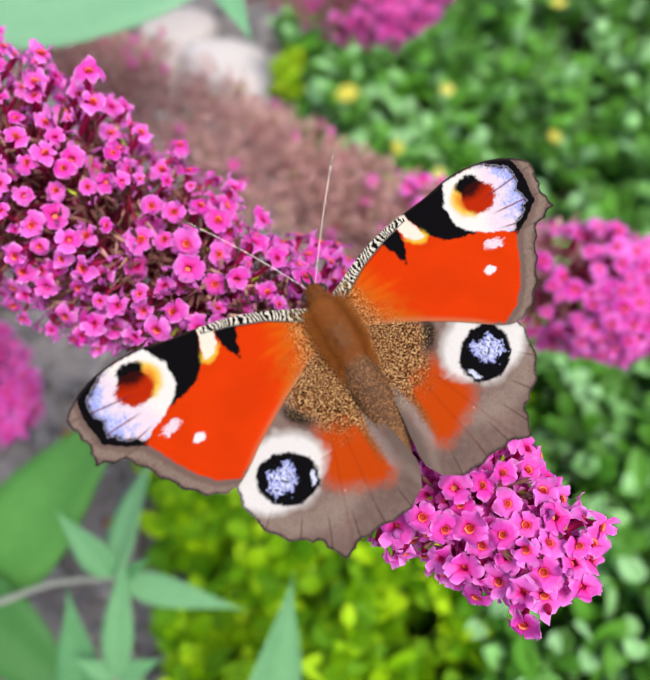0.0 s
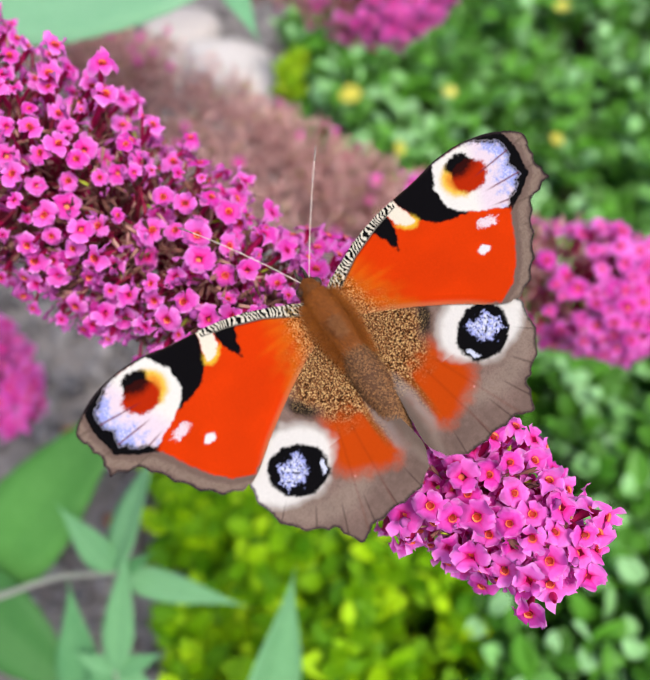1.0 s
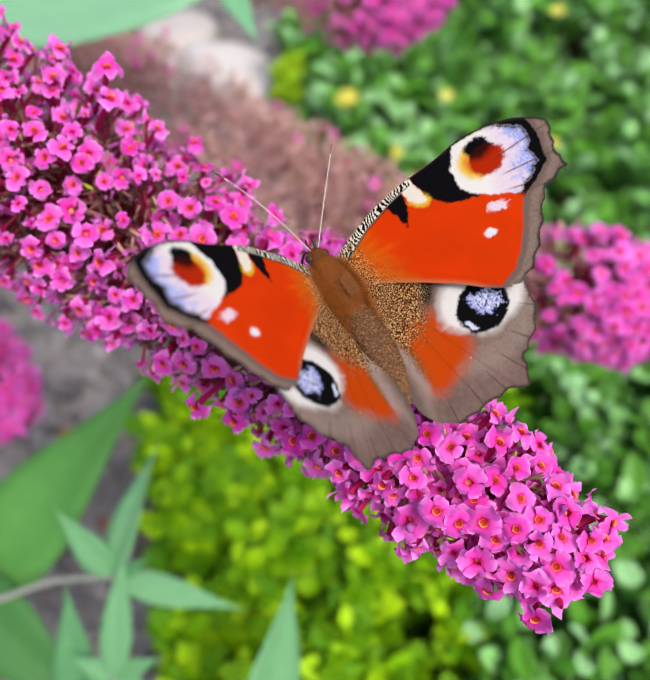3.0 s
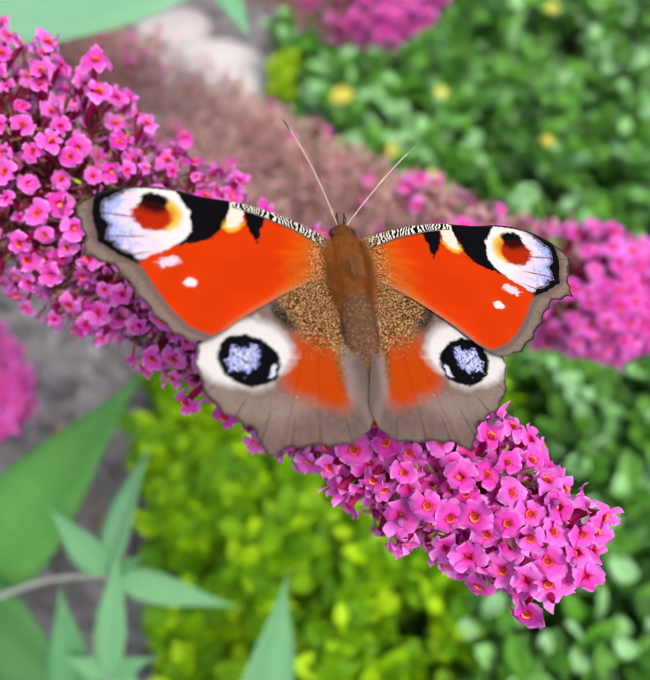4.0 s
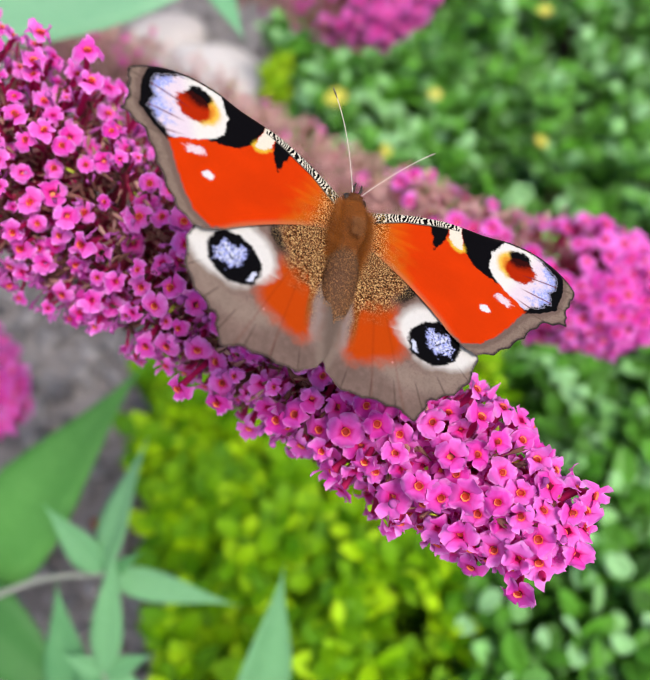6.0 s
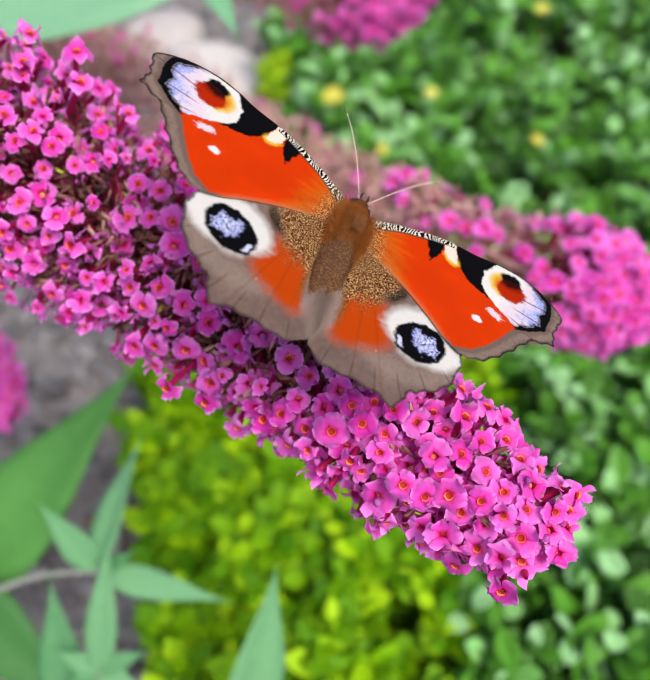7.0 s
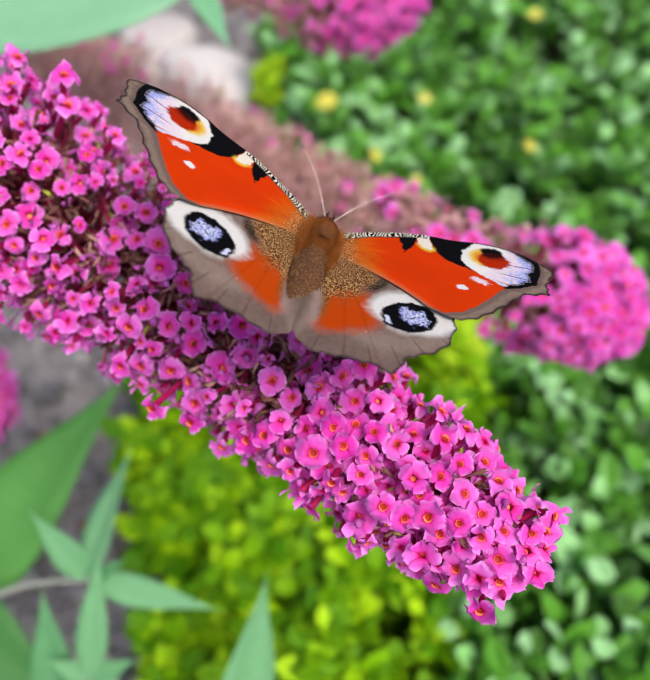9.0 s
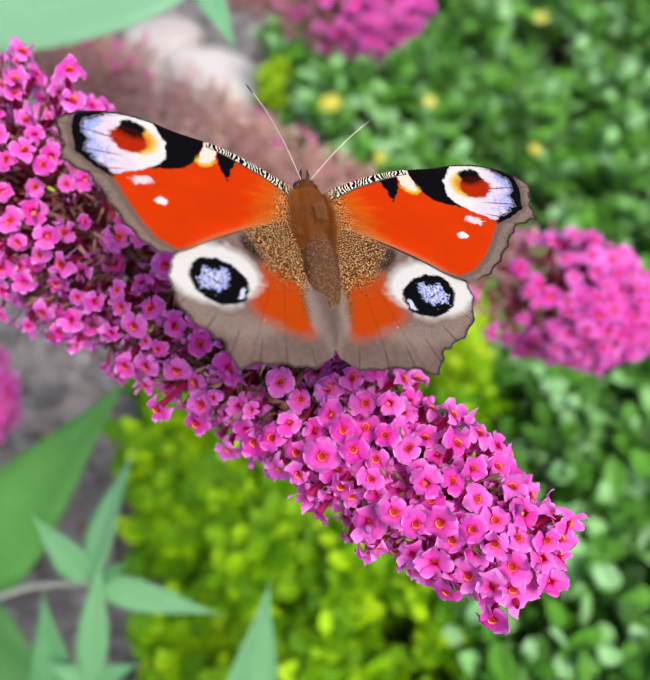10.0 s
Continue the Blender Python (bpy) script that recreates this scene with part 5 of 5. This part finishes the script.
def motions():
    walk(peacock, [
        (0, pose(0.00246, 0.05576, 0.30613, 31.8, -14.2, 26.9)),
        (0.3, pose(0.00182, 0.05477, 0.30605, 21.17, -18.45, 29.04)),
        (0.5, pose(0.0019, 0.05614, 0.30563, 34.7, -17, 27.8)),
        (0.7, pose(0.00151, 0.05621, 0.30535, 32.18, -18.67, 28.79)),
        (1, pose(0.00103, 0.05623, 0.30532, 30.8, -18.1, 29.8)),
        (1.2, pose(0.00099, 0.05662, 0.30591, 29.3, -13.69, 30.93)),
        (1.5, pose(0.00085, 0.05808, 0.3047, 28.6, -14.1, 33.8)),
        (1.8, pose(0.00079, 0.05732, 0.30676, 30.78, -16.74, 33.77)),
        (2, pose(0.00038, 0.0573, 0.30695, 37.8, -15.7, 32.4)),
        (2.2, pose(-0.00038, 0.05881, 0.30512, 28.56, -16.78, 32.55)),
        (2.5, pose(-0.00071, 0.0598, 0.30549, 24.2, -10.9, 35.5)),
        (2.7, pose(-0.00026, 0.06047, 0.30593, 18.2, -5.2, 39.5)),
        (3.8, pose(0.00182, 0.06234, 0.30625, 24.6, 16.6, 12.6)),
        (4, pose(0.00184, 0.06078, 0.30834, 19.1, 10, 12.1)),
        (4.2, pose(0.00178, 0.0619, 0.30812, 16.98, 16.43, 7.71)),
        (4.5, pose(0.00234, 0.06305, 0.30852, 26.6, 20.5, 7)),
        (4.8, pose(0.00288, 0.06173, 0.30935, 18.92, 24.94, -2.86)),
        (5, pose(0.0031, 0.06356, 0.30922, 9.5, 25.9, -4.1)),
        (5.2, pose(0.00218, 0.06542, 0.30717, 8.71, 24.3, -1.82)),
        (5.5, pose(0.00184, 0.06657, 0.30686, 9.7, 24.3, -1.5)),
        (5.7, pose(0.00182, 0.06567, 0.30802, 11.3, 25.9, -1.3)),
        (6.8, pose(0.00361, 0.06355, 0.30874, 10.8, 33.1, -16.2)),
        (7, pose(0.00358, 0.06518, 0.30877, -1.8, 32.8, -19.2)),
        (7.2, pose(0.00309, 0.06657, 0.30842, -4.45, 28.03, -19.18)),
        (7.5, pose(0.00302, 0.06815, 0.30792, -3.9, 25.8, -16.9)),
        (7.8, pose(0.00252, 0.06527, 0.30907, -1.28, 21.32, -25.15)),
        (8, pose(0.00313, 0.06584, 0.31019, 2.4, 22.3, -24.7)),
        (8.2, pose(0.00324, 0.06522, 0.31109, 0.07, 22.38, -23.8)),
        (8.5, pose(0.00275, 0.06656, 0.30975, 3.6, 23.2, -17.7)),
        (8.8, pose(0.00255, 0.06709, 0.30893, -9.41, 20.75, -16.49)),
        (9, pose(0.00268, 0.06796, 0.30872, -10.7, 23.2, -17)),
        (9.2, pose(0.00247, 0.067, 0.30909, -5.86, 21.38, -16.09)),
        (9.5, pose(0.00209, 0.06873, 0.3092, 1.9, 21.5, -7.6)),
        (9.7, pose(0.00242, 0.06958, 0.30907, 4.37, 21.69, 1.43)),
        (10, pose(0.0014, 0.06802, 0.31112, 13.9, 17.6, 13.3)),
    ])
    walk(wings[1, 0], [
        (0, wing_pose(1, FORE_HINGE, -1.9, 3.2)),
        (0.3, wing_pose(1, FORE_HINGE, -2.6, 1.7)),
        (0.5, wing_pose(1, FORE_HINGE, 7, 4.1)),
        (0.7, wing_pose(1, FORE_HINGE, 7.7, 3.5)),
        (1, wing_pose(1, FORE_HINGE, 5.9, 2.5)),
        (1.2, wing_pose(1, FORE_HINGE, 7.4, 0.6)),
        (1.5, wing_pose(1, FORE_HINGE, 23.8, 0)),
        (1.8, wing_pose(1, FORE_HINGE, 0.7, -2.7)),
        (2, wing_pose(1, FORE_HINGE, -4.5, -1.2)),
        (2.2, wing_pose(1, FORE_HINGE, 2.2, -2.9)),
        (2.5, wing_pose(1, FORE_HINGE, 25.3, -1)),
        (2.7, wing_pose(1, FORE_HINGE, 36.8, -6.3)),
        (3.8, wing_pose(1, FORE_HINGE, 33.4, 1.7)),
        (4, wing_pose(1, FORE_HINGE, -2.6, -4.7)),
        (4.2, wing_pose(1, FORE_HINGE, 5.6, -4.5)),
        (4.5, wing_pose(1, FORE_HINGE, 27.4, -3.3)),
        (4.8, wing_pose(1, FORE_HINGE, 7.1, -2.6)),
        (5, wing_pose(1, FORE_HINGE, 1.5, -4.9)),
        (5.2, wing_pose(1, FORE_HINGE, 15, -3.1)),
        (5.5, wing_pose(1, FORE_HINGE, 29.4, -5.9)),
        (5.7, wing_pose(1, FORE_HINGE, 17.2, -6.8)),
        (6.8, wing_pose(1, FORE_HINGE, 7.8, 3.4)),
        (7, wing_pose(1, FORE_HINGE, 11.3, 1.5)),
        (7.2, wing_pose(1, FORE_HINGE, 19.4, 4.3)),
        (7.5, wing_pose(1, FORE_HINGE, 37.1, 3.4)),
        (7.8, wing_pose(1, FORE_HINGE, 7.6, 3.3)),
        (8, wing_pose(1, FORE_HINGE, 7.1, 1.6)),
        (8.2, wing_pose(1, FORE_HINGE, 5.8, 3.4)),
        (8.5, wing_pose(1, FORE_HINGE, 14.2, 2)),
        (8.8, wing_pose(1, FORE_HINGE, 14.4, 2.1)),
        (9, wing_pose(1, FORE_HINGE, 20.2, 1.5)),
        (9.2, wing_pose(1, FORE_HINGE, 17.5, 2.4)),
        (9.5, wing_pose(1, FORE_HINGE, 26.9, 0.8)),
        (9.7, wing_pose(1, FORE_HINGE, 33.3, 1.7)),
        (10, wing_pose(1, FORE_HINGE, 12.4, 0.8)),
    ])
    walk(wings[1, 1], [
        (0, wing_pose(1, HIND_HINGE, -2.8, 3.5)),
        (0.3, wing_pose(1, HIND_HINGE, -3.6, 2.5)),
        (0.5, wing_pose(1, HIND_HINGE, 6.1, 5.2)),
        (0.7, wing_pose(1, HIND_HINGE, 6.7, 3.7)),
        (1, wing_pose(1, HIND_HINGE, 4.9, 4)),
        (1.2, wing_pose(1, HIND_HINGE, 6.4, 2)),
        (1.5, wing_pose(1, HIND_HINGE, 23.1, 3)),
        (1.8, wing_pose(1, HIND_HINGE, -0.3, -0.8)),
        (2, wing_pose(1, HIND_HINGE, -5.3, 1.5)),
        (2.2, wing_pose(1, HIND_HINGE, 0, -1.2)),
        (2.5, wing_pose(1, HIND_HINGE, 21.1, 2.6)),
        (2.7, wing_pose(1, HIND_HINGE, 28.6, 0.5)),
        (3.8, wing_pose(1, HIND_HINGE, 27.4, 4.3)),
        (4, wing_pose(1, HIND_HINGE, -5.5, -3.4)),
        (4.2, wing_pose(1, HIND_HINGE, 2, -2.2)),
        (4.5, wing_pose(1, HIND_HINGE, 22.8, 0.9)),
        (4.8, wing_pose(1, HIND_HINGE, 4.6, -2.2)),
        (5, wing_pose(1, HIND_HINGE, 0.4, -3.9)),
        (5.2, wing_pose(1, HIND_HINGE, 13.2, -0.9)),
        (5.5, wing_pose(1, HIND_HINGE, 26.7, -1)),
        (5.7, wing_pose(1, HIND_HINGE, 13.9, -2.5)),
        (6.8, wing_pose(1, HIND_HINGE, 6.8, 3.2)),
        (7, wing_pose(1, HIND_HINGE, 10.3, 1.4)),
        (7.2, wing_pose(1, HIND_HINGE, 18.1, 2.6)),
        (7.5, wing_pose(1, HIND_HINGE, 35.4, 4.5)),
        (7.8, wing_pose(1, HIND_HINGE, 6.2, 1.9)),
        (8, wing_pose(1, HIND_HINGE, 5.9, 1.9)),
        (8.2, wing_pose(1, HIND_HINGE, 4.4, 1.2)),
        (8.5, wing_pose(1, HIND_HINGE, 12.5, 2.5)),
        (8.8, wing_pose(1, HIND_HINGE, 12.6, 2.7)),
        (9, wing_pose(1, HIND_HINGE, 18.3, 2.5)),
        (9.2, wing_pose(1, HIND_HINGE, 15.3, 1.8)),
        (9.5, wing_pose(1, HIND_HINGE, 24.1, 2.2)),
        (9.7, wing_pose(1, HIND_HINGE, 31, 1.3)),
        (10, wing_pose(1, HIND_HINGE, 10.8, -2)),
    ])
    walk(wings[-1, 0], [
        (0, wing_pose(-1, FORE_HINGE, 2.3, 2.4)),
        (0.3, wing_pose(-1, FORE_HINGE, 5.2, 1.2)),
        (0.5, wing_pose(-1, FORE_HINGE, 14.6, 2.4)),
        (0.7, wing_pose(-1, FORE_HINGE, 13.3, 2.3)),
        (1, wing_pose(-1, FORE_HINGE, 7.2, 0.4)),
        (1.2, wing_pose(-1, FORE_HINGE, 14, 1.6)),
        (1.5, wing_pose(-1, FORE_HINGE, 26.2, 0.2)),
        (1.8, wing_pose(-1, FORE_HINGE, 7.7, -5)),
        (2, wing_pose(-1, FORE_HINGE, 1.1, -5.9)),
        (2.2, wing_pose(-1, FORE_HINGE, 5.7, -4.9)),
        (2.5, wing_pose(-1, FORE_HINGE, 27.5, -2.2)),
        (2.7, wing_pose(-1, FORE_HINGE, 33.6, -2.2)),
        (3.8, wing_pose(-1, FORE_HINGE, 24.2, 4.5)),
        (4, wing_pose(-1, FORE_HINGE, 6.7, 2)),
        (4.2, wing_pose(-1, FORE_HINGE, 10.1, 3)),
        (4.5, wing_pose(-1, FORE_HINGE, 22.9, 5)),
        (4.8, wing_pose(-1, FORE_HINGE, 6.5, 4.3)),
        (5, wing_pose(-1, FORE_HINGE, 7.1, -0.6)),
        (5.2, wing_pose(-1, FORE_HINGE, 19.3, 0.5)),
        (5.5, wing_pose(-1, FORE_HINGE, 28.1, -1.7)),
        (5.7, wing_pose(-1, FORE_HINGE, 13.2, -1.5)),
        (6.8, wing_pose(-1, FORE_HINGE, 2.5, 0)),
        (7, wing_pose(-1, FORE_HINGE, 0.5, -2.4)),
        (7.2, wing_pose(-1, FORE_HINGE, 10.7, 0.4)),
        (7.5, wing_pose(-1, FORE_HINGE, 30.8, -1.6)),
        (7.8, wing_pose(-1, FORE_HINGE, -3.8, 0.3)),
        (8, wing_pose(-1, FORE_HINGE, -5.8, -2.1)),
        (8.2, wing_pose(-1, FORE_HINGE, -6, 0.6)),
        (8.5, wing_pose(-1, FORE_HINGE, 1.5, -3.2)),
        (8.8, wing_pose(-1, FORE_HINGE, 4.8, -1.2)),
        (9, wing_pose(-1, FORE_HINGE, 9.9, -2.2)),
        (9.2, wing_pose(-1, FORE_HINGE, 8.3, 0)),
        (9.5, wing_pose(-1, FORE_HINGE, 15.8, -2.2)),
        (9.7, wing_pose(-1, FORE_HINGE, 26.6, 2.1)),
        (10, wing_pose(-1, FORE_HINGE, 6.2, 4.4)),
    ])
    walk(wings[-1, 1], [
        (0, wing_pose(-1, HIND_HINGE, 1.2, -1.5)),
        (0.3, wing_pose(-1, HIND_HINGE, 1.4, -2.1)),
        (0.5, wing_pose(-1, HIND_HINGE, 9, -1.7)),
        (0.7, wing_pose(-1, HIND_HINGE, 9.5, -2.2)),
        (1, wing_pose(-1, HIND_HINGE, 6.1, -2.9)),
        (1.2, wing_pose(-1, HIND_HINGE, 13, -0.8)),
        (1.5, wing_pose(-1, HIND_HINGE, 25.3, 0.7)),
        (1.8, wing_pose(-1, HIND_HINGE, 6.7, -2.2)),
        (2, wing_pose(-1, HIND_HINGE, 0, -3.3)),
        (2.2, wing_pose(-1, HIND_HINGE, 4.6, -3.8)),
        (2.5, wing_pose(-1, HIND_HINGE, 26.4, 1.2)),
        (2.7, wing_pose(-1, HIND_HINGE, 31.8, 4.7)),
        (3.8, wing_pose(-1, HIND_HINGE, 20.6, 3.3)),
        (4, wing_pose(-1, HIND_HINGE, 1.5, -0.3)),
        (4.2, wing_pose(-1, HIND_HINGE, 5.2, 1.2)),
        (4.5, wing_pose(-1, HIND_HINGE, 18.4, 4.5)),
        (4.8, wing_pose(-1, HIND_HINGE, 1.8, 1)),
        (5, wing_pose(-1, HIND_HINGE, 2.3, -1)),
        (5.2, wing_pose(-1, HIND_HINGE, 14.8, 0.9)),
        (5.5, wing_pose(-1, HIND_HINGE, 24.2, 1.7)),
        (5.7, wing_pose(-1, HIND_HINGE, 8.1, 0.4)),
        (6.8, wing_pose(-1, HIND_HINGE, 1.8, -4.2)),
        (7, wing_pose(-1, HIND_HINGE, -0.3, -6.3)),
        (7.2, wing_pose(-1, HIND_HINGE, 9.7, -6.2)),
        (7.5, wing_pose(-1, HIND_HINGE, 30, -2.5)),
        (7.8, wing_pose(-1, HIND_HINGE, -6.6, -6.2)),
        (8, wing_pose(-1, HIND_HINGE, -9.9, -5.3)),
        (8.2, wing_pose(-1, HIND_HINGE, -9.4, -6.8)),
        (8.5, wing_pose(-1, HIND_HINGE, -0.7, -5.8)),
        (8.8, wing_pose(-1, HIND_HINGE, 2.8, -7.4)),
        (9, wing_pose(-1, HIND_HINGE, 8, -5.6)),
        (9.2, wing_pose(-1, HIND_HINGE, 6.6, -7.2)),
        (9.5, wing_pose(-1, HIND_HINGE, 14.3, -4.5)),
        (9.7, wing_pose(-1, HIND_HINGE, 25.2, -2.7)),
        (10, wing_pose(-1, HIND_HINGE, 5, -0.8)),
    ])
    walk(feelers[1], [(t, feeler_pose(1, a)) for t, a in ((0, 8.5), (0.3, 6), (0.7, 7), (1.2, 10.5), (2.2, 11), (2.5, 10.5), (4.2, 2.5), (4.5, 4.5), (4.8, 6), (5.2, 7), (7, 15), (7.2, 16), (7.8, 15), (8.2, 16), (8.5, 17), (8.8, 20.5), (10, 4.5))])
    walk(feelers[-1], [(t, feeler_pose(-1, a)) for t, a in ((0, -5), (0.3, 1.5), (0.7, -2), (1.2, -6.5), (2.2, -7), (2.5, -1.5), (4.2, 7.5), (4.5, 2.5), (4.8, 4.5), (5.2, 10), (7, -5), (7.8, -0.5), (8.2, -1.5), (8.5, -4.5), (10, 4))])


motions()
